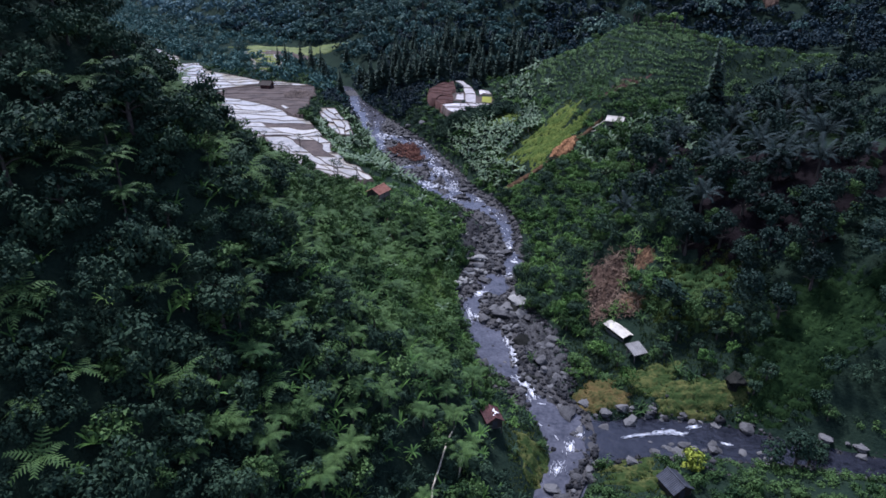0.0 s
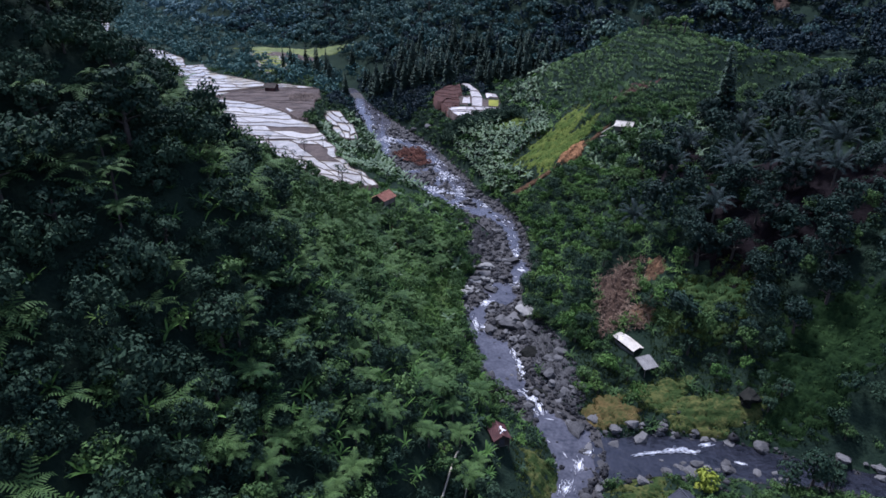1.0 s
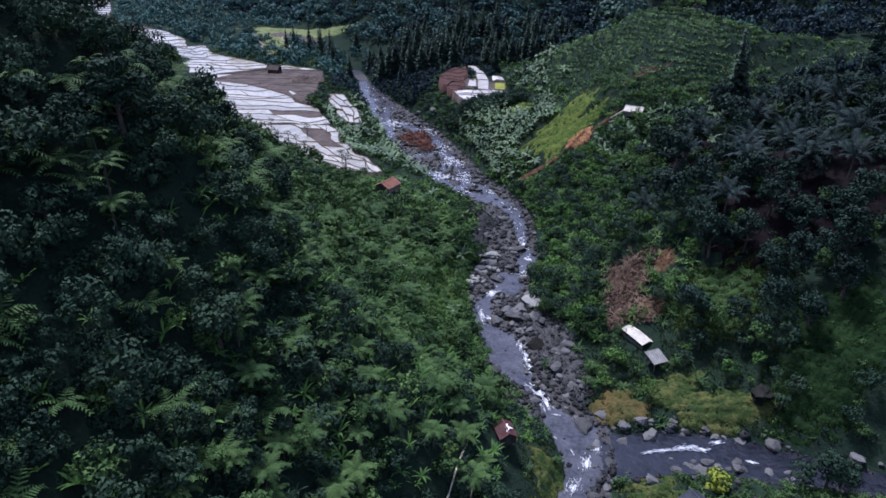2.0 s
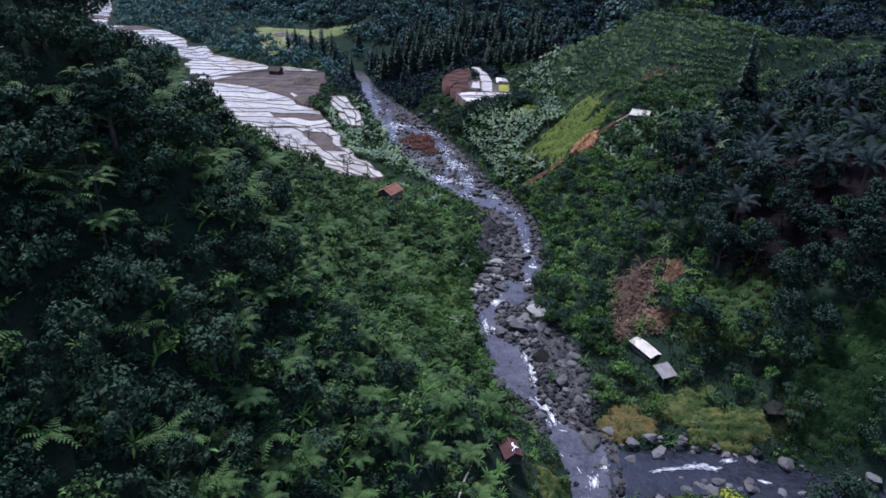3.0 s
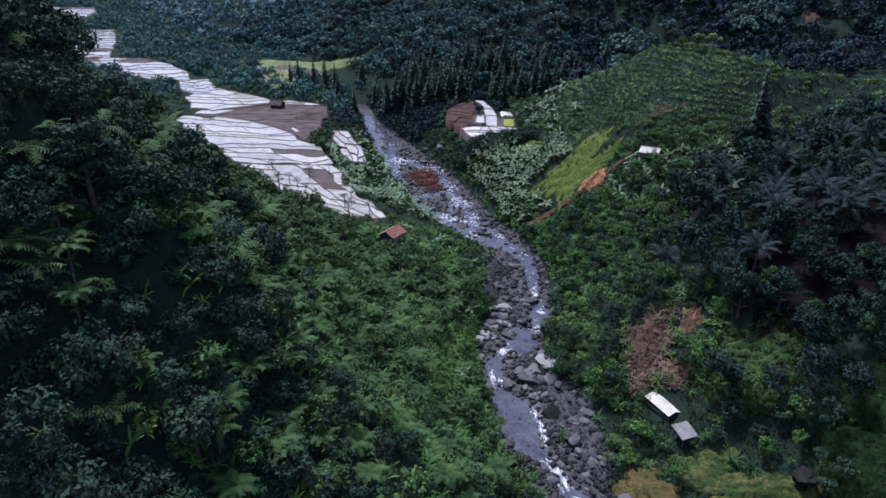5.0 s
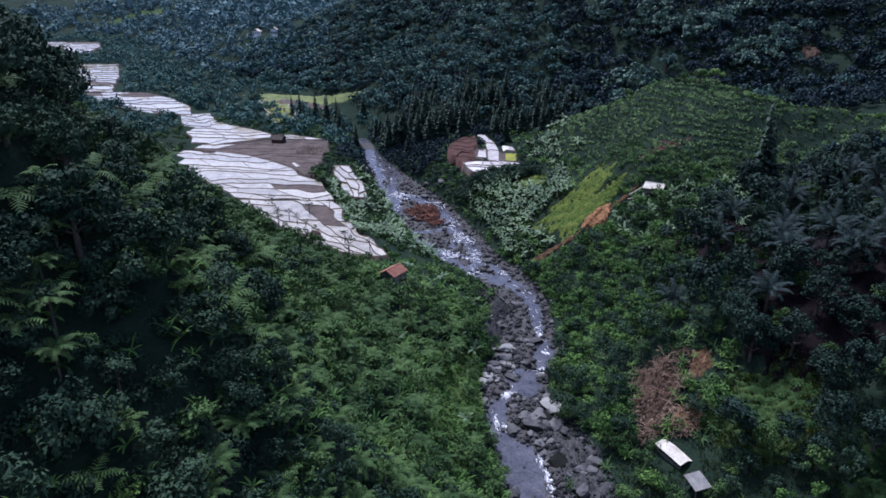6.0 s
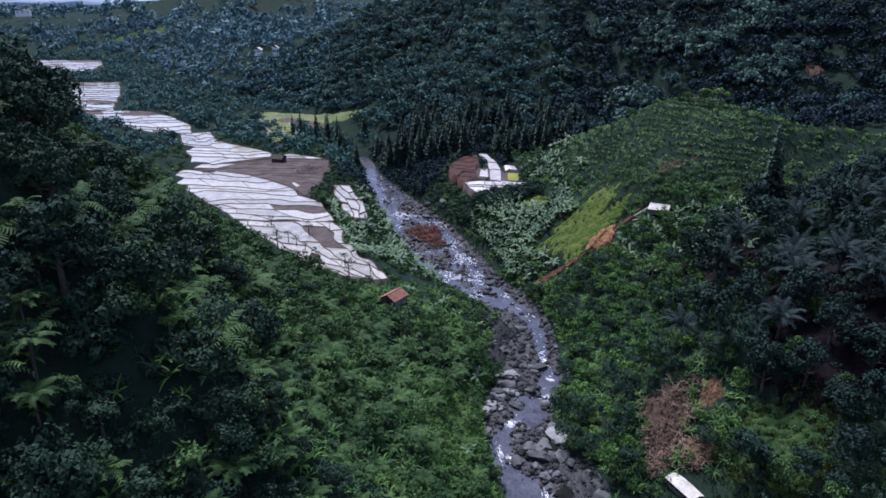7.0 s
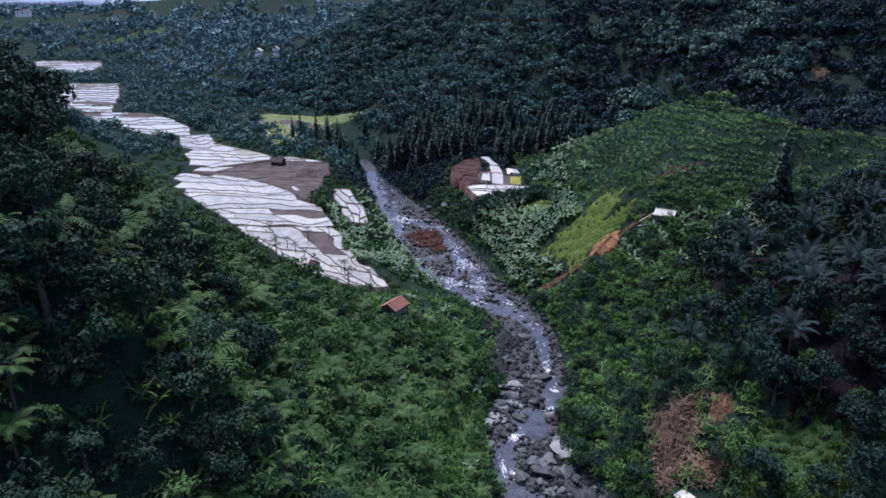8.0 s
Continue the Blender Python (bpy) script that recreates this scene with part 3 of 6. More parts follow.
def scatter(name, shapes, spots, mat, label, category, seed, tilt=0.15):
    """One object of stuff: shapes set down at spots (x, y, z, size) with chance turns."""
    rs = np.random.RandomState(seed)
    v, f, k = [], [], 0
    spots = np.asarray(spots, float)
    pick = rs.randint(len(shapes), size=len(spots))
    for i, (sv, sf) in enumerate(shapes):
        own = spots[pick == i]
        n = len(own)
        if not n:
            continue
        a = rs.uniform(0, 6.28, n)
        size = own[:, 3]
        x = sv[None, :, 0] * np.cos(a)[:, None] - sv[None, :, 1] * np.sin(a)[:, None]
        y = sv[None, :, 0] * np.sin(a)[:, None] + sv[None, :, 1] * np.cos(a)[:, None]
        z = sv[None, :, 2] * rs.uniform(0.8, 1.2, n)[:, None] + x * rs.normal(size=(n, 1)) * tilt + y * rs.normal(size=(n, 1)) * tilt
        p = np.stack([x, y, z], -1) * size[:, None, None] + own[:, None, :3]
        v.append(p.reshape(-1, 3))
        f.append((sf[None] + (np.arange(n) * len(sv))[:, None, None]).reshape(-1, sf.shape[1]) + k)
        k += n * len(sv)
    return tagged(new(name, mesh_from(name, np.concatenate(v), np.concatenate(f), mat)), label, category, kind="stuff")


def part(name, data, mat, parent, label="", smooth=False):
    """A mesh object under a thing, from arrays or a bmesh."""
    if isinstance(data, tuple):
        me = mesh_from(name, data[0], data[1], mat, smooth)
    else:
        me = bpy.data.meshes.new(name)
        data.to_mesh(me)
        data.free()
        me.materials.append(mat)
    ob = new(name, me)
    ob.parent = parent
    return tagged(ob, label)


def thing(name, label, category, group=""):
    return tagged(new(name), label, category, group)


def thinned(spots, gap):
    """Drop spots that stand nearer than gap times their mean size to one kept before."""
    kept = np.zeros((0, 4))
    for p in spots:
        if not len(kept) or np.min(np.hypot(kept[:, 0] - p[0], kept[:, 1] - p[1]) - gap * (kept[:, 3] + p[3]) / 2) > 0:
            kept = np.vstack([kept, p])
    return kept


def spots_in(rs, n, x0, x1, y0, y1, keep, size, sink=0.1):
    """Chance places on the ground within a box where keep(x, y) is true: rows of x, y, z, size."""
    x, y = rs.uniform(x0, x1, n), rs.uniform(y0, y1, n)
    ok = keep(x, y)
    x, y = x[ok], y[ok]
    s = rs.uniform(size[0], size[1], len(x)) ** 1.0
    return np.stack([x, y, ground(x, y) - sink, s], 1)


def off_river(x, y):
    """Metres from the nearer bank of the river (minus: in the water)."""
    return np.maximum(np.interp(y, RIVER_Y, RIVER_LEFT) - x, x - np.interp(y, RIVER_Y, RIVER_RIGHT))


def off_side_stream(x, y):
    return to_line(x, y, TRIBUTARY)[0] - 5


def within(x, y, shape, grow=0.0):
    """Ellipses (x, y, rx, ry, turn in degrees): true inside any of them."""
    inside = np.zeros(np.shape(x), bool)
    for cx, cy, rx, ry, a in shape:
        c, s = math.cos(radians(a)), math.sin(radians(a))
        dx, dy = x - cx, y - cy
        u, v = (dx * c + dy * s) / (rx + grow), (-dx * s + dy * c) / (ry + grow)
        w = 1 + 0.18 * np.sin(3 * np.arctan2(v, u) + cx) + 0.1 * np.sin(7 * np.arctan2(v, u) + cy)
        inside |= u * u + v * v < w * w
    return inside


def in_threes(shape):
    """The same shape with every quad cut in two."""
    v, f = shape
    return v, np.concatenate([f[:, [0, 1, 2]], f[:, [0, 2, 3]]])

# ---------------------------------------------------------------- terraced rice fields


def field(name, edges, rows, cells, level, step, seed, mats, label, wander=0.25, gap=0.15, lip=0.08, bund=None):
    """Flooded cells between wandering earth bunds; edges: rows of (y, left x, right x)."""
    rs = np.random.RandomState(seed)
    ys, xl, xr = [e[0] for e in edges], [e[1] for e in edges], [e[2] for e in edges]
    y0, y1 = ys[0], ys[-1]
    lines = y0 + (y1 - y0) * np.clip((np.arange(rows + 1) + rs.uniform(-0.25, 0.25, rows + 1)) / rows, 0, 1)
    phase, bend = rs.uniform(0, 6.28, rows + 1), rs.uniform(0.4, 1.0, rows + 1) * wander * (y1 - y0) / rows
    bend[0], bend[-1] = bend[0] * 0.6, bend[-1] * 0.6
    head, tail = rs.uniform(0, 0.13, rows), rs.uniform(0.88, 1.0, rows)

    def at(u, r):
        y = lines[r] + bend[r] * (math.sin(u * 5 + phase[r]) + 0.5 * math.sin(u * 11 + 2 * phase[r]))
        return np.array([np.interp(y, ys, xl) + (np.interp(y, ys, xr) - np.interp(y, ys, xl)) * u, y])

    home = tagged(new(name), label, "rice field", kind="structure")
    for r in range(rows):
        cuts = np.sort(np.concatenate([[head[r], tail[r]] if rows > 3 else [0, 1], rs.uniform(0.1, 0.9, rs.randint(cells[0], cells[1] + 1) - 1)]))
        cuts = np.concatenate([cuts[:1], cuts[1:-1][(np.diff(cuts)[:-1] > 0.1) & (cuts[-1] - cuts[1:-1] > 0.1)], cuts[-1:]])
        z = level + step * r
        for a, b in zip(cuts[:-1], cuts[1:]):
            n = max(3, int((b - a) * 14))
            low, up = [at(u, r) for u in np.linspace(a, b, n)], [at(u, r + 1) for u in np.linspace(b, a, n)]
            ring = np.array(low + up)
            middle = ring.mean(0)
            away = ring - middle
            inner = middle + away * np.maximum(0.3, 1 - gap / np.maximum(np.linalg.norm(away, axis=1), 0.1))[:, None]
            m, zc = len(ring), z + rs.uniform(0, 0.06)
            mat = mats[rs.choice(len(mats), p=[0.96] + [0.04 / (len(mats) - 1)] * (len(mats) - 1))] if len(mats) > 1 else mats[0]
            strip = np.concatenate([np.c_[inner[:n], np.full(n, zc)], np.c_[inner[n:][::-1], np.full(n, zc)]])
            part("water" if mat in (M_PADDY, M_MILKY) else "plot", (strip, sheet(n, 2)), mat, home)
            v = np.concatenate([np.c_[inner, np.full(m, zc - 0.1)], np.c_[middle + (inner - middle) * 1.004, np.full(m, zc + lip)], np.c_[ring, np.full(m, zc + lip + 0.02)], np.c_[ring + unit(away) * 1.6, np.full(m, zc - 3)]])
            k = np.arange(m)
            k2 = (k + 1) % m
            part("bund", (v, np.concatenate([np.stack([k + i * m, k2 + i * m, k2 + (i + 1) * m, k + (i + 1) * m], 1) for i in range(3)])), bund or M_MUD, home)
    return home


def terraces(name, edges, rows, plot, level, rise, seed, label, mud=0.06, warp=1.0, gap=0.16, lip=0.1, lengthwise=False, wet=None):
    """Flooded plots in long wandering rows between thin earth bunds; each plot about so many metres long."""
    rs = np.random.RandomState(seed)
    ys, xl, xr = [e[0] for e in edges], [e[1] for e in edges], [e[2] for e in edges]
    y0, deep = ys[0], ys[-1] - ys[0]
    width = float(np.mean([b - a for a, b in zip(xl, xr)]))
    run = deep if lengthwise else width
    share = np.cumsum(np.r_[0, rs.uniform(0.5, 1.5, rows)])
    share /= share[-1]
    phase = np.cumsum(rs.uniform(-0.9, 0.9, rows + 1))
    size = rs.uniform(0.2, 0.5, rows + 1) / rows
    home = tagged(new(name), label, "rice field", kind="structure")

    def line(k, a):
        """The k-th bund at a share a of the way along it."""
        swing = size[k] * (np.sin(5.5 * a + phase[k]) + 0.4 * np.sin(13 * a + 2 * phase[k]))
        return share[k] + swing * (0.35 if k in (0, rows) else 1.0)

    def in_plan(a, b):
        u, v = (b, a) if lengthwise else (a, b)
        y = y0 + deep * v
        x = np.interp(y, ys, xl) * (1 - u) + np.interp(y, ys, xr) * u
        return np.c_[x + warp * waves(x, y, 15, seed + 1), y + warp * waves(x, y, 12, seed + 2)]

    for k in range(rows):
        cuts, a = [0.0], rs.uniform(0.3, 1.2) * plot / run
        while a < 1 - 0.35 * plot / run:
            cuts.append(a)
            a += rs.uniform(0.45, 1.6) * plot / run
        cuts.append(1.0)
        lean = np.r_[0, rs.uniform(-0.12, 0.12, len(cuts) - 2) * plot / run, 0]
        for i in range(len(cuts) - 1):
            n = max(3, int((cuts[i + 1] - cuts[i]) * run / 1.4))
            low, top = np.linspace(cuts[i] - lean[i], cuts[i + 1] - lean[i + 1], n), np.linspace(cuts[i] + lean[i], cuts[i + 1] + lean[i + 1], n)
            ring = np.r_[in_plan(low, line(k, low)), in_plan(top, line(k + 1, top))[::-1]]
            if lengthwise:
                ring = ring[::-1]
            n = len(ring)
            tangent = unit(unit(np.roll(ring, -1, 0) - ring) + unit(ring - np.roll(ring, 1, 0)))
            inward = np.c_[-tangent[:, 1], tangent[:, 0]]
            middle = ring.mean(0)
            inner = ring + inward * gap
            climb = (middle[1] - y0) / deep
            z = level + rise * float(np.clip(climb, 0, 1)) + rs.uniform(0, 0.06)
            drained = rs.uniform() < mud
            j = np.arange(n)
            j2 = (j + 1) % n
            strip = np.stack([j[:n // 2 - 1], j[:n // 2 - 1] + 1, n - 2 - j[:n // 2 - 1], n - 1 - j[:n // 2 - 1]], 1)
            part("plot" if drained else "water", (np.c_[inner, np.full(n, z)], strip), M_MUD if drained else wet or M_PADDY, home)
            lift = lip * (1 + 0.35 * np.sin(ring[:, 0] * 1.7 + ring[:, 1]))
            v = np.concatenate([np.c_[inner, np.full(n, z - 0.1)], np.c_[inner - inward * 0.02, z + lift], np.c_[ring, z + lift + 0.02], np.c_[ring - inward * 0.7, np.full(n, z - 2.5)]])
            part("bund", (v, np.concatenate([np.stack([j + q * n, j2 + q * n, j2 + (q + 1) * n, j + (q + 1) * n], 1) for q in range(3)])), M_MUD, home)
    return home


terraces("rice_terrace", PADDY_LOW, 5, 12, 19.9, 0.4, 31, "flooded rice terraces curving down towards the river", 0.04, 0.8, 0.15, 0.12, True)
terraces("rice_terrace", PADDY_WEST, 10, 14, 20.3, 0.7, 33, "flooded rice terraces mirroring a white sky, thin mud bunds", 0.05, 1.2, 0.13)
terraces("mud_terrace", MUD_FLAT, 3, 18, 21.0, 0.1, 35, "bare grey brown mud plots drained for ploughing", 0.95, 0.8)
terraces("mud_terrace", MUD_SIDE, 5, 10, 20.7, 0.3, 36, "muddy plots along the edge of the rice terraces", 0.86, 0.6)
terraces("rice_terrace", PADDY_BACK, 9, 12, 21.2, 1.0, 37, "flooded rice terraces behind the bare mud field", 0.12, 1.0)
terraces("rice_terrace", PADDY_SIDE, 2, 8, 21.3, 0.1, 38, "narrow flooded plots along the back of the mud field", 0.1, 0.5)
terraces("rice_terrace", PADDY_MID, 8, 12, 22.3, 1.0, 39, "small flooded rice plots among trees on the valley floor", 0.25, 1.5)
terraces("rice_terrace", PADDY_FAR, 14, 30, 23.4, 2.4, 40, "narrow flooded rice terraces stepping up the far valley", 0.04, 1.4, 0.3)
terraces("rice_terrace", PADDY_LAST, 8, 20, 26.8, 1.2, 41, "most distant flooded rice terraces below the wooded hill", 0.1, 2.0, 0.4, wet=M_MILKY)
terraces("rice_terrace", PADDY_BANK, 3, 13, 17.6, 1.0, 42, "small flooded rice plots on the bank above the river", 0.0, 0.6, 0.2, 0.14, True)
terraces("rice_terrace", PADDY_EAST, 3, 6, 20.3, 0.4, 10, "flooded rice plots on a shelf below the conifers", 0.0, 0.4, 0.2, 0.12, wet=M_MILKY)
field("rice_terrace", PADDY_EAST_MID, 3, (1, 1), 20.8, 0.2, 12, [M_MILKY], "curved flooded plots climbing beside ploughed earth", 0.1)
field("rice_terrace", PADDY_EAST_INNER, 1, (1, 1), 20.8, 0.2, 15, [M_MILKY], "small flooded plot in the bend of the ploughed terraces", 0.1)
field("rice_terrace", PADDY_EAST_SIDE, 1, (2, 2), 21.1, 0.2, 13, [M_MILKY], "small flooded plots beside the seedbed", 0.2)
field("ploughed_terrace", PLOUGHED, 8, (1, 2), 20.5, 0.27, 16, [M_REDSOIL], "red brown ploughed terraces stepping up in curves", 0.55, 0.18, 0.12, M_REDSOIL)
field("seedbed", SEEDBED, 1, (1, 1), 20.9, 0.2, 17, [M_SEEDBED], "bright yellow green rice seedbed plot", 0.05)
field("dry_terrace", [(338, -90, -78), (360, -99, -82), (398, -114, -96)], 9, (1, 1), 21.6, 0.1, 18, [M_MEADOW], "narrow green terraces with pale bunds beside the far fields", 0.15, 0.8, 0.1, M_PALEBUND)


def patch(name, shape, mat, label, category, lift=0.12, cells=40, kind="structure", bumps=0.0, flat=None, seed=1, bench=0.0):
    """A ragged sheet laid on the ground: shape is one ellipse (x, y, rx, ry, turn)."""
    rs = np.random.RandomState(seed)
    cx, cy, rx, ry, a = shape
    c, s = math.cos(radians(a)), math.sin(radians(a))
    v, f, rings, n = [], [], cells // 2, cells * 2
    wob = 1 + 0.16 * np.sin(3 * np.arange(n) * 6.283 / n + cx) + 0.09 * np.sin(7 * np.arange(n) * 6.283 / n + cy) + 0.05 * np.sin(13 * np.arange(n) * 6.283 / n + cy) + rs.uniform(-0.03, 0.03, n)
    if flat is not None:
        wob = 1 + (wob - 1) * 0.45
    for i in range(rings + 1):
        for k in range(n):
            q, w = i / rings * wob[k], k * 6.283185 / n
            u, t = rx * q * math.cos(w), ry * q * math.sin(w)
            v.append((cx + u * c - t * s, cy + u * s + t * c))
    v = np.array(v)
    z = ground(v[:, 0], v[:, 1]) + lift if flat is None else np.full(len(v), flat)
    edge = np.repeat(np.arange(rings + 1) / rings, n)
    z = z + bumps * rs.uniform(-0.5, 1, len(v)) * (edge < 0.95) + ((0.28 * waves(v[:, 0], v[:, 1], 2.6, seed) + 0.12 * waves(v[:, 0], v[:, 1], 0.9, seed + 50) + 0.12 - 0.75 * edge ** 4 + bench * (np.mod(z * 0.7, 1) - 0.5)) if flat is None else 0) - (edge > 0.99) * (lift + 0.3)
    for i in range(rings):
        for k in range(n):
            f.append((i * n + k, i * n + (k + 1) % n, (i + 1) * n + (k + 1) % n, (i + 1) * n + k))
    return tagged(new(name, mesh_from(name, np.c_[v, z], f, mat, True)), label, category, kind=kind)


patch("mud_field", (-60, 284, 7, 7, 30), M_MUD, "freshly dug heaps of earth beside the rice terraces", "field", flat=20.95, bumps=0.9, seed=3)
patch("mud_field", (12.5, 284, 11.5, 15, 0), M_MUD, "wet mud between the small rice plots", "field", flat=20.55, bumps=0.08, seed=29)
patch("yellow_field", (-88, 400, 36, 8, -18), M_RIPE, "yellow green ripening rice field below the forest", "field", lift=0.6)
patch("grey_field", (-86, 386, 20, 7, -18), M_MUD, "grey wet plot below the yellow field", "field", lift=0.4, seed=6)
patch("landslip", (35.6, 131.0, 8.0, 4.4, 62), M_SOIL, "brown landslip of bare soil above the shed", "soil", lift=0.25, bumps=0.3, seed=7)
patch("clay_patch", (43.5, 133.0, 3.0, 2.2, 60), M_TRACK, "orange clay patch beside the landslip", "soil", lift=0.3, bumps=0.2, seed=8)
patch("clay_bank", (38, 208.0, 4.6, 3.0, 35), M_ORANGE, "orange cut earth bank below the hillside hut", "soil", lift=1.0, bumps=0.6, seed=9)
patch("clay_path", (26.5, 203.9, 8.5, 1.0, 8), M_TRACK, "narrow brown earth footpath running down to the river", "path", lift=0.6, bumps=0.1, seed=10)
patch("clay_path", (44.5, 211.6, 7, 0.8, 30), M_TRACK, "brown footpath climbing to the hillside hut", "path", lift=0.6, bumps=0.1, seed=26)
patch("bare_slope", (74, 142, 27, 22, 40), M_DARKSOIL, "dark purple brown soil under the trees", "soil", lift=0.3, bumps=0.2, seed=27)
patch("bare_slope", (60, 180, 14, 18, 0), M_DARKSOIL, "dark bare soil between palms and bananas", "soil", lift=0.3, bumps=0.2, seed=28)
patch("grass_slope", (33.5, 219, 17.5, 9.0, 48), M_MEADOW, "yellow green grass slope below the hut", "grass", lift=0.15, seed=11)
patch("grass_slope", (39.5, 215.5, 9, 3.6, 32), M_MEADOW, "yellow green grass above the footpath", "grass", lift=0.3, seed=33)
patch("grass_slope", (23, 243.5, 6.5, 5.5, 0), M_MEADOW, "bright green grass bank below the rice plots", "grass", lift=0.15, seed=12)
patch("grass_flat", (28.6, 102.0, 5.6, 4.4, 0), M_BROWNFLAT, "yellowed grass on the river terrace", "grass", lift=0.4, seed=13)
patch("grass_flat", (38, 105.5, 6, 4, 0), M_DRYGRASS, "rough yellow green grass below the shed", "grass", lift=0.35, seed=30)
patch("grass_flat", (45, 99.5, 9.5, 4.2, -10), M_DRYGRASS, "yellow green grass flat above the stony bank", "grass", lift=0.35, seed=14)
patch("grass_flat", (30, 82.5, 5.5, 5.0, 0), M_DRYGRASS, "short green grass between river and side stream", "grass", lift=0.15, seed=15)
patch("grass_flat", (14.6, 86, 3.8, 6.0, 10), M_DRYGRASS, "small mown terrace above the river bank", "grass", lift=0.15, seed=16)
patch("green_slope", (66, 104, 18, 9, 30), M_PASTURE, "deep green grassy slope with narrow terraces", "grass", lift=0.3, seed=17, cells=64, bench=0.6)
patch("green_slope", (50, 121, 10, 9.5, 0), M_GRASS, "rough green pasture beside the landslip", "grass", lift=0.25, seed=18, bench=0.4)
patch("green_bank", (-2.5, 133, 5, 22, -8), M_GRASS, "steep light green creeper covered river bank", "grass", lift=0.15, seed=19)
patch("terraced_slope", (-345, 800, 50, 20, 25), M_GRASS, "terraced yellow green slope in the far valley", "field", lift=1.2, seed=31)
patch("terraced_slope", (-250, 705, 22, 9, 10), M_GRASS, "small green clearing in the far woods", "field", lift=1.2, seed=32)
patch("bare_soil", (60, 226, 9, 3.0, 10), M_REDSOIL, "dark red brown soil between the crops on the hill", "soil", lift=0.06, seed=34)
patch("far_scar", (153, 338, 3, 4, 0), M_SOIL, "small pinkish landslip scar on the far wooded hill", "soil", lift=2.0, seed=20)
patch("hut_path", (-12.5, 152, 0.7, 9, 12), M_SOIL, "narrow bare earth path below the tiled hut", "path", lift=0.25, seed=22)
patch("gravel_bank", (20.0, 119, 4.2, 17, 12), M_ROCK, "bank of grey river stones beside the water", "gravel", lift=0.1, bumps=0.35, seed=23)
patch("gravel_bank", (8.0, 172, 3.2, 14, -6), M_ROCK, "strip of grey river stones below the slope", "gravel", lift=0.1, bumps=0.3, seed=24)
patch("landslip", (39.6, 124.6, 3.6, 3.0, 40), M_TRACK, "pale brown loose soil at the foot of the landslip", "soil", lift=0.25, bumps=0.3, seed=25)

# ---------------------------------------------------------------- what must stay clear of plants
FIELDS = (MUD_FLAT, MUD_SIDE, PADDY_LOW, PADDY_SIDE, PADDY_WEST, PADDY_BACK, PADDY_MID, PADDY_FAR, PADDY_LAST, PADDY_BANK, PADDY_EAST, PADDY_EAST_MID, PADDY_EAST_INNER, PADDY_EAST_SIDE, PLOUGHED, SEEDBED)
BARE = [(-136, 530, 3, 3, 0), (-152, 542, 3, 3, 0), (-345, 800, 30, 9, 25), (-60, 286, 7, 8, 30), (-88, 400, 36, 8, -18), (-86, 386, 20, 7, -18), (35.6, 131.0, 7.5, 4.0, 62), (43.5, 133, 2.6, 2, 60),
        (38, 208.2, 5.2, 3.8, 35), (26.5, 203.2, 8.5, 2.3, 8), (44.5, 211.0, 7, 1.8, 30), (36.5, 118.5, 3.0, 4.6, 20), (37.2, 111.8, 2.6, 3.0, 0), (-16.5, 164.5, 3.6, 3.6, 0), (53.5, 210.5, 4, 4, 0), (7.8, 87.5, 2.6, 2.6, 0), (35, 79, 2.4, 2.4, 0)]
LAWN = [(33.5, 219, 17.5, 9.0, 48), (39.5, 215.5, 9, 3.6, 32), (23, 243.5, 6.5, 5.5, 0), (28.6, 102.0, 4.8, 3.8, 0), (38, 105.5, 5, 3.4, 0), (45, 99.5, 8.5, 3.4, -10), (30, 82.5, 5.5, 5, 0), (14.6, 86, 3.8, 6, 10), (9.5, 82.5, 3, 5, 0)]
SLOPES = [(66, 104, 18, 9, 30), (51, 121, 9, 9, 0), (-2.5, 133, 5, 22, -8)]


def in_fields(x, y, grow=0.8):
    hit = np.zeros(np.shape(x), bool)
    for e in FIELDS:
        ys = [k[0] for k in e]
        hit |= (y > ys[0] - grow) & (y < ys[-1] + grow) & (x > np.interp(y, ys, [k[1] for k in e]) - grow) & (x < np.interp(y, ys, [k[2] for k in e]) + grow)
    return hit


def free(x, y, bank=1.0):
    return (off_river(x, y) > bank) & (off_side_stream(x, y) > 0.3) & ~in_fields(x, y) & ~within(x, y, BARE, -0.6)


def roomy(x, y):
    """Clear of huts, fields and lawns by a crown's width."""
    return ~within(x, y, BARE, 2.2) & ~within(x, y, LAWN, 1.0) & ~within(x, y, [(11, 85, 8, 9, 0)]) & ~in_fields(x, y, 2.2)


def open_land(x, y):
    return within(x, y, LAWN, -0.4) | within(x, y, SLOPES, -2.2)


def on_knoll(x, y):
    d, u, _ = to_line(x, y, KNOLL)
    return (d < 38) & (u > 0.3) & (u < 5) & (ground(x, y) > 27) & (y > 205)


def on_far_hill(x, y):
    d, u, side = to_line(x, y, EAST_FOOT)
    return (side > 0) & (d > 4)


rs = np.random.RandomState(11)
SHRUBS = [clump(rs, 104, 1.0, 0.95, 0.16, 5) for k in range(7)]
LOW_SHRUBS = [clump(rs, 48, 1.0, 0.7, 0.22, 3) for k in range(5)]
FAR_CLUMPS = [clump(rs, 66, 1.0, 1.2, 0.21, 5) for k in range(7)]
CROPS = [leaves(*shell(9, (0, 0, 0.25), (0.45, 0.45, 0.5), rs, -0.1), 0.34, rs, 0.35) for k in range(6)]
TUFTS = [tuft(rs) for k in range(5)]
FERNY = [in_threes(banana_leaves(rs, 10, 1.15, 0.12, 0.15, 3)) for k in range(5)]
THICKET = SHRUBS[:4] + FERNY
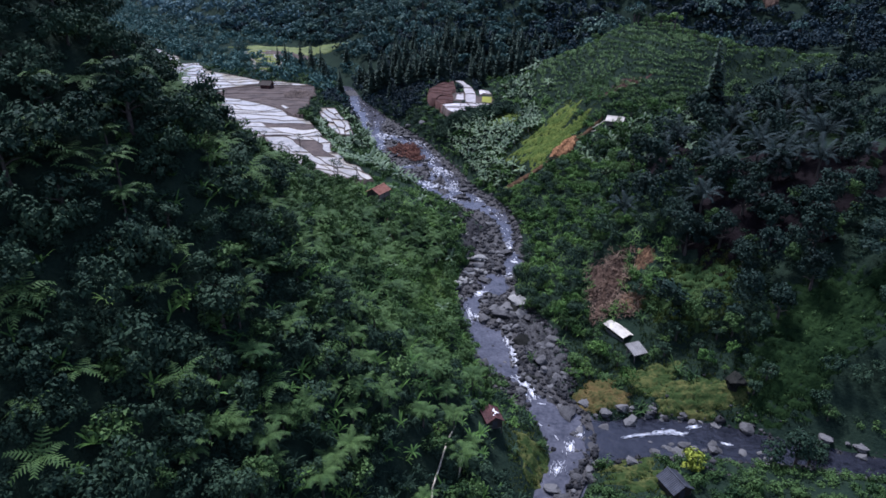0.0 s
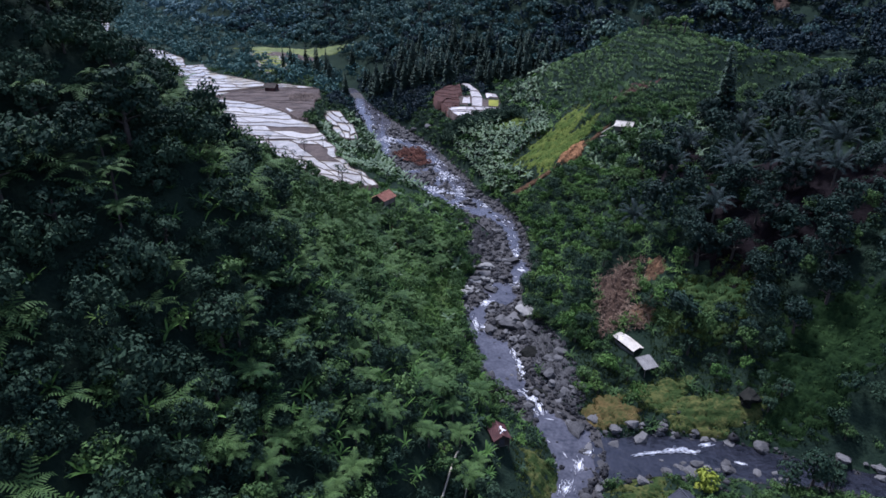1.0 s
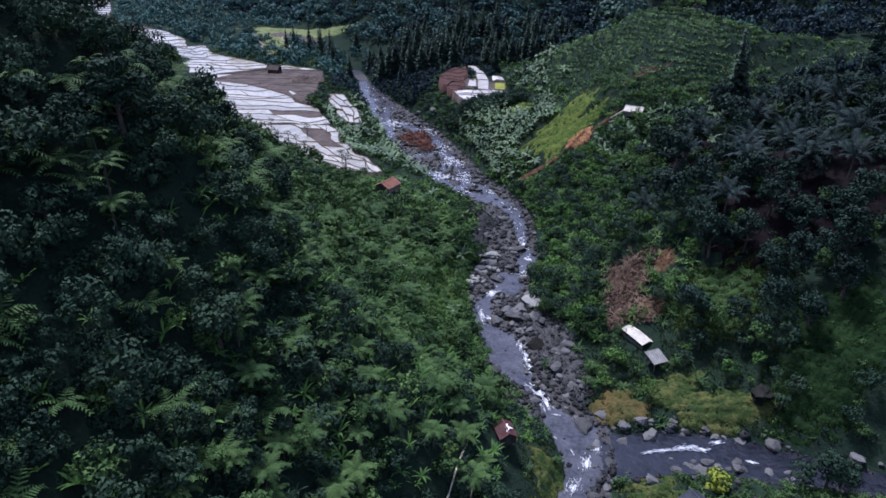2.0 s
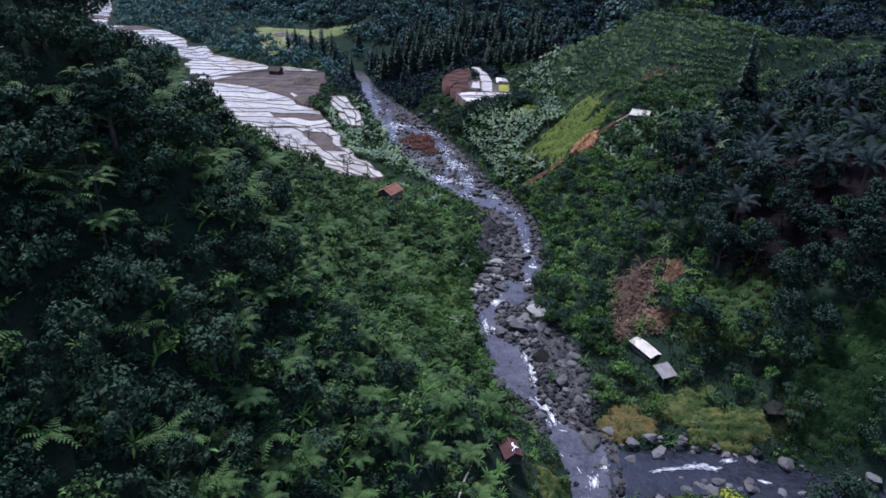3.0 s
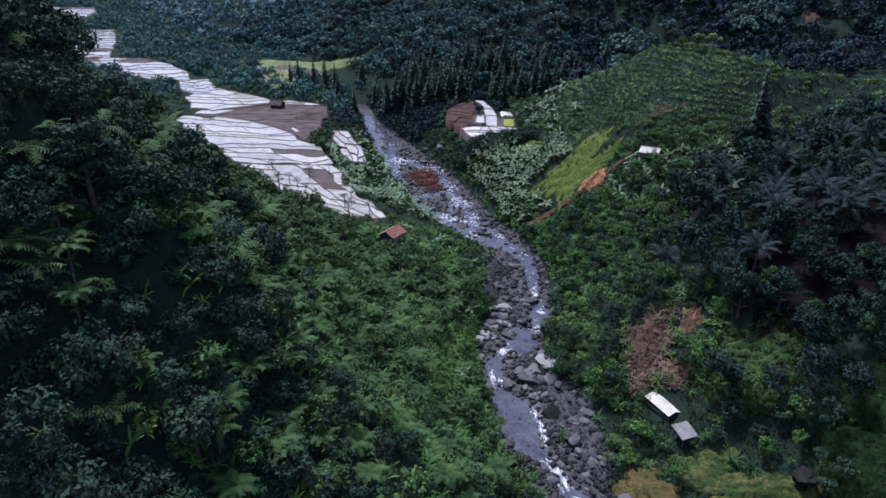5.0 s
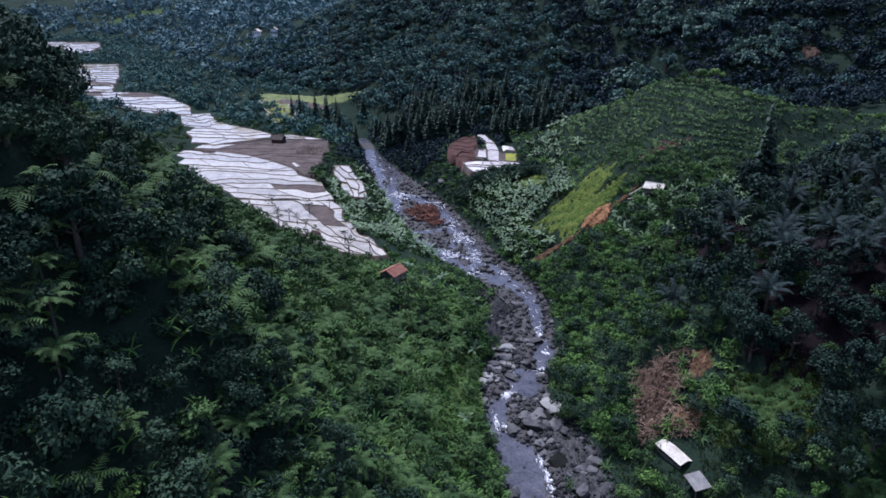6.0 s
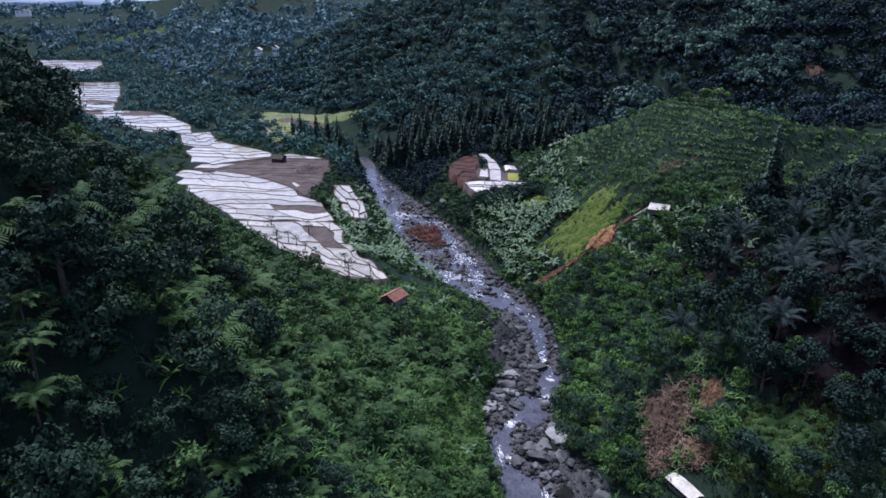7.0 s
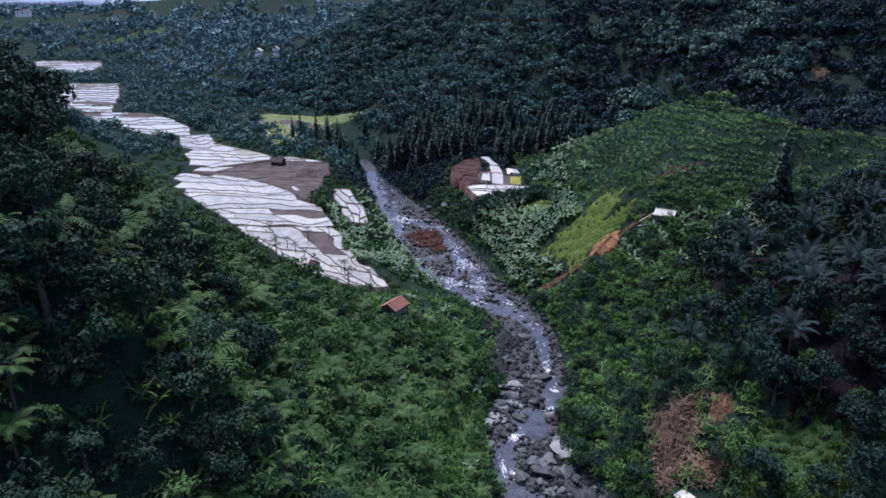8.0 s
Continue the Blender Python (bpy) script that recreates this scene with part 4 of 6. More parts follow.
FEATHERY = [in_threes(rosette(rs, 8, 1.2, 0.4, 0.62, 8, 0.26, 0.09, 0.5, 0.2)) for k in range(4)]
WEEDS = [banana_leaves(rs, 7, 1.0, 0.11, 0.1) for k in range(4)]


def undergrowth(name, n, box, keep, size, mat, label, category, seed, shapes=SHRUBS, sink=0.3, gap=0.0, lift=0.0, swell=0.0):
    r = np.random.RandomState(seed)
    spots = spots_in(r, n, *box, keep, size, sink)
    spots[:, 2] += r.uniform(0, 1, len(spots)) ** 1.5 * lift + swell * waves(spots[:, 0], spots[:, 1], 15, 66)
    return scatter(name, shapes, thinned(spots, gap) if gap else spots, mat, label, category, seed)


def seen_left(x, y):
    """The part of the western spur that is worth planting."""
    return x > -56 - 0.75 * np.maximum(0, y - 85)


def gloomy(x, y):
    """The upper slope east of the landslip, under tall trees with gloom-darkened leaf colour."""
    return (x > 46 + 3 * np.sin(y * 0.2) + 0.4 * np.maximum(0, y - 155)) & (y > 111) & (y < 184 + 0.7 * (x - 47))


def patchy(x, y, size, seed, low, high=9):
    w = waves(x, y, size, seed)
    return (w > low) & (w < high)


left_bank = lambda x, y: free(x, y, 0.8) & ~within(x, y, [(8, 172, 3.2, 14, -6)], -0.5) & (x < np.interp(y, RIVER_Y, RIVER_LEFT)) & ~open_land(x, y)
GRAVEL = [(20, 119, 4.2, 17, 12), (8, 172, 3.2, 14, -6)]
right_bank = lambda x, y: free(x, y, 1.0) & ~within(x, y, GRAVEL, -0.5) & (x > np.interp(y, RIVER_Y, RIVER_RIGHT)) & ~open_land(x, y) & ~on_knoll(x, y) & ~on_far_hill(x, y)
CANOPY = [crown(rs, 400, 1.0, 0.45, 1.15, 0.11, 11) for k in range(6)]
BIG_CANOPY = [crown(rs, 900, 1.0, 0.45, 1.15, 0.08, 15) for k in range(5)]
TALL_CANOPY = [crown(rs, 1100, 1.0, 0.5, 1.8, 0.09, 22) for k in range(5)]
FAR_CANOPY = [crown(rs, 132, 1.0, 0.25, 0.95, 0.2, 9) for k in range(6)]
edge = lambda x, y: rs.normal(size=np.shape(x)) * 5
undergrowth("jungle_canopy", 800, (-110, -14, 42, 150), lambda x, y: left_bank(x, y) & seen_left(x, y) & (y < 114 + edge(x, y)) & (x < -24 - 0.25 * np.clip(y - 80, 0, 60) + edge(x, y)), (2.6, 4.2), M_LEAF_DARK, "large dark jungle tree crowns with deep gaps between", "jungle", 121, BIG_CANOPY, 1.0, 1.05, 3.0, 2.0)
undergrowth("jungle_canopy", 900, (-125, -8, 42, 178), lambda x, y: left_bank(x, y) & (y < 118 + edge(x, y)) & seen_left(x, y) & roomy(x, y) & (x < -18 - 0.25 * np.clip(y - 80, 0, 60) + edge(x, y)), (1.3, 2.2), M_LEAF_DARK, "dark jungle tree crowns on the slope", "jungle", 130, CANOPY, 0.3, 1.3, 1.5, 1.5)
undergrowth("jungle_canopy", 900, (-125, -8, 104, 178), lambda x, y: left_bank(x, y) & (y > 114 + edge(x, y)) & seen_left(x, y) & roomy(x, y) & (x < -18 - 0.25 * np.clip(y - 80, 0, 60) + edge(x, y)), (1.3, 2.6), M_LEAF_MID, "green jungle crowns on the slope above the rice fields", "jungle", 151, CANOPY, 0.3, 1.3, 1.5, 1.5)
undergrowth("jungle_canopy", 1500, (-58, 10, 45, 182), lambda x, y: left_bank(x, y) & roomy(x, y) & ((y > 92) | patchy(x, y, 12, 93, 0.1)) & (x > -32 - 0.25 * np.clip(y - 80, 0, 60) + edge(x, y)) & (y < 168), (1.2, 2.7), M_LEAF_MID, "green tree crowns standing over the slope", "jungle", 122, CANOPY, 0.4, 1.5, 1.8, 1.2)
# the near slope's shade is put into darker leaves below about y 95
undergrowth("jungle_canopy", 700, (-50, 10, 45, 100), lambda x, y: left_bank(x, y) & roomy(x, y) & (x > -32 + edge(x, y)) & (y < 95 + edge(x, y)), (1.2, 2.5), M_LEAF_DARK, "green tree crowns above the ravine, coloured dark for shade", "jungle", 149, CANOPY, 0.4, 1.5, 1.4, 1.0)
undergrowth("wooded_slope", 1300, (12, 75, 96, 215), lambda x, y: right_bank(x, y) & roomy(x, y) & (x > 20) & ~gloomy(x, y) & ((y > 118) | ((x < 52) & patchy(x, y, 10, 90, 0.45))), (1.2, 2.7), M_LEAF_LUSH, "green tree crowns over the valley side", "woodland", 123, CANOPY, 0.3, 1.7, 1.4, 0.8)
undergrowth("wooded_slope", 1600, (43, 118, 104, 225), lambda x, y: right_bank(x, y) & roomy(x, y) & (gloomy(x, y) | (x > 85)), (2.6, 4.8), M_LEAF_GLOOM, "dark tall tree crowns standing apart on the upper slope", "woodland", 124, TALL_CANOPY, 0.8, 1.85, 2.0, 0.8)
undergrowth("wooded_slope", 420, (50, 105, 92, 122), lambda x, y: right_bank(x, y) & roomy(x, y) & (x > 52), (1.2, 2.6), M_LEAF_DARK, "dark green tree crowns above the side stream", "woodland", 150, CANOPY, 0.3, 1.7, 1.4, 0.8)
undergrowth("wooded_slope", 110, (46, 100, 104, 200), lambda x, y: right_bank(x, y) & roomy(x, y), (1.5, 2.4), M_LEAF_MID, "greener tree crowns among the dark ones", "woodland", 135, TALL_CANOPY, 0.4, 2.0, 1.5)
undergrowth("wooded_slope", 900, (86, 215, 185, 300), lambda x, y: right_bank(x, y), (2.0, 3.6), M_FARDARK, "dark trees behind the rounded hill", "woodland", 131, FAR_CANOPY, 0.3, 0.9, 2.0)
SPRAYS = [banana_leaves(rs, 8, 1.0, 0.17, 0.25, 3) for k in range(5)]
undergrowth("leafy_sprays", 800, (-45, 8, 45, 172), lambda x, y: left_bank(x, y) & (x > -36 + edge(x, y)), (1.0, 2.0), M_LEAF_LUSH, "arching leaf sprays standing out of the undergrowth", "undergrowth", 132, SPRAYS, -0.9)
undergrowth("leafy_sprays", 380, (18, 70, 100, 212), lambda x, y: right_bank(x, y) & ~gloomy(x, y) & (y > 140), (0.9, 1.8), M_LEAF_LUSH, "arching green leaf sprays on the valley side", "undergrowth", 133, SPRAYS, -0.6)
undergrowth("shelf_shrubs", 800, (-8, 25, 243, 256), lambda x, y: (off_river(x, y) > 2) & ~in_fields(x, y, 0.2) & (y > 245 + 0.2 * np.abs(x - 10)), (1.0, 2.0), M_LEAF_DARK, "dark bushes along the edge of the field shelf", "undergrowth", 134, SHRUBS, 0.0, 0.0, 2.2)
undergrowth("dark_undergrowth", 1900, (-75, 15, 42, 182), lambda x, y: left_bank(x, y) & seen_left(x, y) & (x < -22 - 0.25 * np.clip(y - 80, 0, 60) + edge(x, y)), (0.9, 1.8), M_LEAF_DARK, "dense dark green jungle undergrowth on the steep slope", "undergrowth", 101)
undergrowth("green_undergrowth", 2300, (-60, 15, 88, 182), lambda x, y: left_bank(x, y) & (x > -30 - 0.25 * np.clip(y - 80, 0, 60) + edge(x, y)) & patchy(x, y, 12, 31, -9, 0.9), (0.7, 1.6), M_LEAF_LUSH, "thick green shrubs and creepers covering the slope", "undergrowth", 102, THICKET, 0.2, 0.0, 0.6, 0.8)
# same shade for the undergrowth, by dark leaf colour in place of lush
undergrowth("shady_undergrowth", 1500, (-60, 15, 52, 100), lambda x, y: left_bank(x, y) & (x > -30 + edge(x, y)) & (y < 94 + edge(x, y)), (0.7, 1.6), M_LEAF_DARK, "shrubs and ferns under the slope's trees, coloured dark for shade", "undergrowth", 148, THICKET, 0.2, 0.0, 0.6, 0.8)
undergrowth("fresh_undergrowth", 2600, (-40, 15, 50, 182), lambda x, y: left_bank(x, y) & patchy(x, y, 9, 33, 0.15) & ((y > 96) | patchy(x, y, 9, 33, 0.75)), (0.7, 1.5), M_LEAF_FRESH, "light green young shrubs among the darker growth", "undergrowth", 103, FERNY, 0.1, 0.0, 0.8, 0.8)
undergrowth("bank_shrubs", 1900, (-130, -15, 178, 345), lambda x, y: left_bank(x, y) & (off_river(x, y) < 120), (1.0, 2.2), M_LEAF_MID, "green shrubs round the rice terraces", "undergrowth", 104)
undergrowth("bank_shrubs", 3000, (-48, 26, 176, 300), lambda x, y: (off_river(x, y) > 0.6) & (off_river(x, y) < np.where(x < 0, 22, 9)) & ~in_fields(x, y) & ~within(x, y, BARE, 0.5) & ~within(x, y, LAWN, -0.5) & ~within(x, y, GRAVEL, -0.5), (0.7, 1.5), M_LEAF_MID, "green shrubs along the upper river banks", "undergrowth", 152, LOW_SHRUBS, 0.1)
undergrowth("slope_shrubs", 3000, (-8, 75, 150, 325), lambda x, y: right_bank(x, y) & (x < 66) & patchy(x, y, 14, 35, -0.5), (0.8, 1.9), M_LEAF_LUSH, "green shrubs covering the valley side", "undergrowth", 105, THICKET, 0.2, 0.0, 0.5)
undergrowth("slope_shrubs", 1350, (8, 60, 76, 156), lambda x, y: right_bank(x, y) & (x < 50) & patchy(x, y, 10, 36, -0.35) & ((y > 117) | patchy(x, y, 8, 91, 0.4)), (0.7, 1.8), M_LEAF_MID, "green shrubs and saplings above the river", "undergrowth", 143, THICKET, 0.2, 0.0, 0.6)
undergrowth("wooded_slope", 260, (16, 48, 122, 205), lambda x, y: right_bank(x, y) & roomy(x, y) & ~gloomy(x, y), (1.8, 3.2), M_LEAF_DARK, "dark green tree crowns above the landslip", "woodland", 144, BIG_CANOPY, 0.4, 1.7, 1.5)
undergrowth("slope_shrubs", 420, (16, 115, 70, 240), lambda x, y: right_bank(x, y) & ((x > 50) | patchy(x, y, 14, 35, -9, -0.2)), (0.6, 1.3), M_LEAF_DARK, "dark green shrubs and saplings on the valley side", "undergrowth", 106)
undergrowth("light_shrubs", 3600, (12, 75, 120, 270), lambda x, y: right_bank(x, y) & ~gloomy(x, y) & (y > 120) & patchy(x, y, 11, 37, 0.0), (0.7, 1.5), M_LEAF_FRESH, "light green weeds and young shrubs on the valley side", "undergrowth", 107, FERNY, 0.1, 0.0, 0.6)
undergrowth("slope_shrubs", 1500, (46, 130, 196, 240), lambda x, y: free(x, y) & roomy(x, y) & (ground(x, y) < 36), (0.7, 1.8), M_LEAF_MID, "green shrubs below the terraced hill", "undergrowth", 137, THICKET, 0.2)
undergrowth("slope_ferns", 200, (-90, -18, 45, 150), lambda x, y: left_bank(x, y) & seen_left(x, y) & (x < -16 + edge(x, y)), (1.6, 2.9), M_FROND, "large arching fern fronds out of the dark slope", "undergrowth", 138, FEATHERY, -1.0, 0.0, 2.2)
undergrowth("slope_ferns", 330, (-36, 2, 92, 168), lambda x, y: left_bank(x, y) & roomy(x, y), (1.1, 2.1), M_LEAF_MID, "green fern fronds over the open slope", "undergrowth", 145, FEATHERY, -0.8, 0.0, 1.6)
undergrowth("rough_grass", 5000, (16, 64, 92, 128), lambda x, y: free(x, y, 0.5) & ~within(x, y, GRAVEL), (0.5, 1.1), M_GRASS, "rough green grass between the shed and the river", "grass", 139, TUFTS, 0.0)
undergrowth("pasture_shrubs", 2200, (-10, 90, 92, 170), lambda x, y: free(x, y) & within(x, y, SLOPES), (0.35, 1.0), M_LEAF_MID, "low green shrubs dotted over the pasture", "undergrowth", 108, LOW_SHRUBS, 0.15)
undergrowth("stream_shrubs", 1300, (-70, 45, 250, 338), lambda x, y: free(x, y, 1.5) & ~on_knoll(x, y) & ~within(x, y, LAWN, -1), (0.9, 2.0), M_LEAF_DARK, "dark shrubs along the upper river and below the conifers", "undergrowth", 125)
undergrowth("stream_shrubs", 1500, (-50, 16, 282, 348), lambda x, y: free(x, y, 1.0), (1.1, 2.5), M_FARDARK, "dark bushes between the conifers", "undergrowth", 147, FAR_CLUMPS, 0.2)
undergrowth("lawn_shrubs", 420, (8, 62, 72, 110), lambda x, y: free(x, y, 0.5) & within(x, y, LAWN, 1.5) & patchy(x, y, 5, 61, 0.25), (0.3, 0.8), M_LEAF_MID, "low green shrubs and weeds on the grass flats", "undergrowth", 128, LOW_SHRUBS, 0.1)
undergrowth("south_shrubs", 900, (20, 90, 68, 90), lambda x, y: free(x, y, 1.0) & ~within(x, y, LAWN), (0.6, 1.4), M_LEAF_MID, "green shrubs south of the side stream", "undergrowth", 129)
undergrowth("creepers", 2200, (-10, 4, 108, 160), lambda x, y: free(x, y) & within(x, y, SLOPES), (0.5, 1.0), M_LEAF_FRESH, "light green creepers on the river bank", "undergrowth", 118, LOW_SHRUBS, 0.2)
undergrowth("knoll_grass", 6500, (25, 135, 200, 290), on_knoll, (0.8, 1.5), M_GRASS, "rough grass over the rounded hill", "grass", 109, TUFTS, 0.05)
undergrowth("hill_crops", 44000, (25, 135, 200, 290), lambda x, y: on_knoll(x, y) & (np.mod(ground(x, y) * 0.5 + 0.05 * x + 0.75 * waves(x, y, 16, 41), 1) < 0.52) & patchy(x, y, 22, 47, -1.1) & ((x < 88) | patchy(x, y, 7, 48, 0.1)), (0.4, 1.15), M_CROP, "rows of vegetable crops along the hill's contours", "crops", 110, CROPS, 0.02)
undergrowth("ridge_scrub", 520, (25, 135, 215, 290), lambda x, y: on_knoll(x, y) & (to_line(x, y, KNOLL)[0] < 7), (0.7, 1.6), M_LEAF_FRESH, "light green scrub along the hill's crest", "undergrowth", 111, SHRUBS, 0.2)
wooded = lambda x, y: on_far_hill(x, y) & ~within(x, y, BARE, 2) & (y < 1.15 * np.abs(x - 20) + 480)
# shadow blue and haze on this hillside are in the leaf colours
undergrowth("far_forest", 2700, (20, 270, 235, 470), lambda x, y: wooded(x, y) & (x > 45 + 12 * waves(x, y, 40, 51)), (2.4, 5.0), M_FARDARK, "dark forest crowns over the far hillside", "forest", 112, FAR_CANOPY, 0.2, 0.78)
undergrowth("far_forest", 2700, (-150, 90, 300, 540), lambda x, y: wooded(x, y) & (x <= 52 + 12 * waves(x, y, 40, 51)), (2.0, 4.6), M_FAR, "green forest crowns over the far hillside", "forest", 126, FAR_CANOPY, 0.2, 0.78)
# crowns whose pale leaf colour stands for light on the hillside
undergrowth("far_forest", 420, (66, 150, 330, 400), lambda x, y: wooded(x, y) & patchy(x, y, 50, 83, 0.05), (2.8, 5.4), M_FARLIGHT, "far hillside crowns, highlights and haze in paler leaf colour", "forest", 140, FAR_CANOPY, -1.5, 0.8)
undergrowth("far_forest", 420, (-130, 60, 330, 560), lambda x, y: wooded(x, y) & patchy(x, y, 45, 84, 0.1), (2.4, 4.6), M_FARLIGHT, "forest crowns, highlights and haze in paler green leaf colour", "forest", 141, FAR_CANOPY, -1.2, 0.8)
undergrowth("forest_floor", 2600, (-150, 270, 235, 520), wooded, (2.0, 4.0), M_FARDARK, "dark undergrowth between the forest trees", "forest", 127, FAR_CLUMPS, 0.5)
# haze over the valley comes from the tinted leaf colours
undergrowth("valley_woods", 3300, (-620, -90, 400, 900), lambda x, y: (on_far_hill(x, y) | (to_line(x, y, WEST_FOOT)[2] < 0)) & ~in_fields(x, y, 3) & ~within(x, y, BARE, 3), (3.0, 6.5), M_DISTANT, "wooded hills round the far valley, leaves tinted for haze", "forest", 113, FAR_CLUMPS, 0.6)
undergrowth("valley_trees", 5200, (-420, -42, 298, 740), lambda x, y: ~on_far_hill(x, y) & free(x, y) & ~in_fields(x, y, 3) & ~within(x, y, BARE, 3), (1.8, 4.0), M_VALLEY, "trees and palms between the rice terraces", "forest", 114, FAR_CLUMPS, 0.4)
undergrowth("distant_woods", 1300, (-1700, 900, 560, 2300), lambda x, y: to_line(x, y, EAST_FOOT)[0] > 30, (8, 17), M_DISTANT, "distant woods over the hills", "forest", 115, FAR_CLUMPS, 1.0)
undergrowth("lawn_grass", 26000, (10, 60, 75, 260), lambda x, y: free(x, y, 0.5) & within(x, y, LAWN, 0.9), (0.4, 0.9), M_MEADOW, "tufts of yellow green grass", "grass", 116, TUFTS, 0.0)
undergrowth("pasture_grass", 9000, (-12, 95, 85, 165), lambda x, y: free(x, y, 0.5) & within(x, y, SLOPES), (0.6, 1.2), M_PASTURE, "long green grass on the slope", "grass", 117, TUFTS, 0.0)
undergrowth("pasture_grass", 3200, (40, 60, 111, 131), lambda x, y: free(x, y, 0.5) & within(x, y, [(50, 121, 9.5, 9, 0)]) & patchy(x, y, 5, 92, -0.4), (0.5, 1.1), M_MEADOW, "yellow green grass beside the landslip", "grass", 146, TUFTS, 0.0)
undergrowth("withered_branches", 900, (26, 48, 120, 143), lambda x, y: within(x, y, [(35.6, 131.0, 8.2, 4.6, 62), (39.6, 124.6, 3, 2.4, 40), (36.6, 124.5, 1.6, 3.6, 20)]), (0.7, 1.7), M_BROWNLEAF, "dead brown branches and palm leaves tipped down the slip", "debris", 119, WEEDS, -0.1)
undergrowth("bank_grass", 5200, (-45, 30, 80, 300), lambda x, y: (off_river(x, y) > 0.2) & (off_river(x, y) < 4.5) & ~in_fields(x, y) & ~within(x, y, GRAVEL), (0.6, 1.3), M_GRASS, "rough grass along the river banks", "grass", 142, TUFTS, 0.0)
undergrowth("bund_weeds", 420, (-70, -28, 183, 232), lambda x, y: in_fields(x, y, 0.3) & patchy(x, y, 9, 81, 0.3), (0.25, 0.8), M_LEAF_MID, "weeds and low shrubs on the mud bunds", "weeds", 136, LOW_SHRUBS, -0.45)
undergrowth("red_scrub", 560, (-20, -6, 232, 262), lambda x, y: within(x, y, [(-13, 247, 5.2, 9.5, 22)]), (0.6, 1.3), M_REDSCRUB, "red brown dry scrub on a gravel island in the river", "scrub", 120, LOW_SHRUBS, -1.0)


# ---------------------------------------------------------------- trees, palms, ferns and bananas as single things
def make_tree(name, label, mat, seed, lift=0.75, n=560, lobes=13, category="tree", group="", tall=0.95):
    r = np.random.RandomState(seed)
    t = thing(name, label, category, group)
    part("trunk", limbs(r, lift + 0.75, 0.09, 0.9), M_BARK, t)
    part("crown", crown(r, n, 1.0, lift, tall, 0.105, lobes), mat, t)
    return t


def make_fern(seed):
    r = np.random.RandomState(seed)
    t = thing("tree_fern", "tree fern with a star of bright green fronds", "tree fern", "tree ferns on the slope")
    part("trunk", tube([(0, 0, -1.3), (0.03, 0, 0.4), (0.06, 0.02, 1.2)], [0.09, 0.07, 0.06]), M_BARK, t)
    part("fronds", rosette(r, 13, 1.45, 0.42, 0.6, 15, 0.3, 0.06, 1.15, 0.2), M_FROND, t)
    return t


def make_palm(seed):
    r = np.random.RandomState(seed)
    t = thing("sugar_palm", "dark sugar palm with long grey green fronds", "palm", "sugar palms on the slope")
    part("trunk", tube([(0, 0, -0.5), (0.05, 0, 2), (0.1, 0.05, 4.2)], [0.3, 0.24, 0.26]), M_BARK, t)
    part("fronds", rosette(r, 19, 5.2, 0.85, 0.8, 19, 0.7, 0.15, 4.0, 0.34), M_PALM, t)
    return t


def make_banana(seed, group):
    r = np.random.RandomState(seed)
    t = thing("banana_plant", "banana plant with broad pale grey green leaves", "banana plant", group)
    part("stem", tube([(0, 0, -0.2), (0, 0.02, 0.8), (0.03, 0, 1.6)], [0.15, 0.12, 0.09]), M_BAMBOO, t)
    part("leaves", banana_leaves(r), M_BANANA, t)
    return t


def make_conifer(seed, name="conifer", label="slender dark green conifer at the forest's edge", wide=0.2, group="conifers below the far hill"):
    r = np.random.RandomState(seed)
    t = thing(name, label, "conifer", group)
    part("trunk", tube([(0, 0, -0.03), (0, 0, 0.5), (0, 0, 0.95)], [0.02, 0.014, 0.004], 5), M_BARK, t)
    part("foliage", conifer_boughs(r, 1.0, wide), M_CONIFER, t)
    return t


def plant(kinds, n, box, keep, size, seed, gap=2.0, sink=0.1):
    """Set down n plants of the kinds given, apart from each other; the first of each kind is the model itself."""
    r = np.random.RandomState(seed)
    kept = []
    tries = spots_in(r, n * 30, *box, lambda x, y: keep(x, y) & (roomy(x, y) | (size[1] < 1.3)), size, sink)
    for x, y, z, s in tries:
        if len(kept) >= n:
            break
        if any((x - a) ** 2 + (y - b) ** 2 < gap * gap for a, b in kept):
            continue
        kept.append((x, y))
        set_down(kinds[r.randint(len(kinds))], x, y, z, s, r.uniform(0, 6.28))


PLACED = set()


def set_down(model, x, y, z, s, a=0.0):
    m = Matrix.Translation((x, y, z)) @ Matrix.Rotation(a, 4, "Z") @ Matrix.Scale(s, 4)
    if model.name in PLACED:
        copy_thing(model, m @ Matrix.Scale(1 / model.scale.x, 4))
        return
    PLACED.add(model.name)
    model.matrix_basis = m


GIANTS = [make_tree("giant_tree", "tall dark tree standing out above the slope", M_LEAF_DARK, 205 + k, 0.8, 1200, 22, group="tall trees above the valley", tall=1.7) for k in range(2)]
POLE_TREES = [make_tree("tall_shade_tree", "tall dark tree with a high narrow crown on the slope", M_LEAF_GLOOM, 216 + k, 0.55, 1000, 26, group="tall shade trees", tall=2.2) for k in range(3)]
DARK_TREES = [make_tree("jungle_tree", "dark green broadleaf jungle tree on the slope", M_LEAF_DARK, 200 + k, group="jungle trees") for k in range(4)]
GLOOM_TREES = [make_tree("shade_tree", "tall bluish dark tree, slope's gloom put into its leaf colour", M_LEAF_GLOOM, 206 + k, 0.9, 620, 15, group="shade trees") for k in range(3)]
GREEN_TREES = [make_tree("broadleaf_tree", "green broadleaf tree with a rounded open crown", M_LEAF_MID, 210 + k, group="broadleaf trees") for k in range(4)]
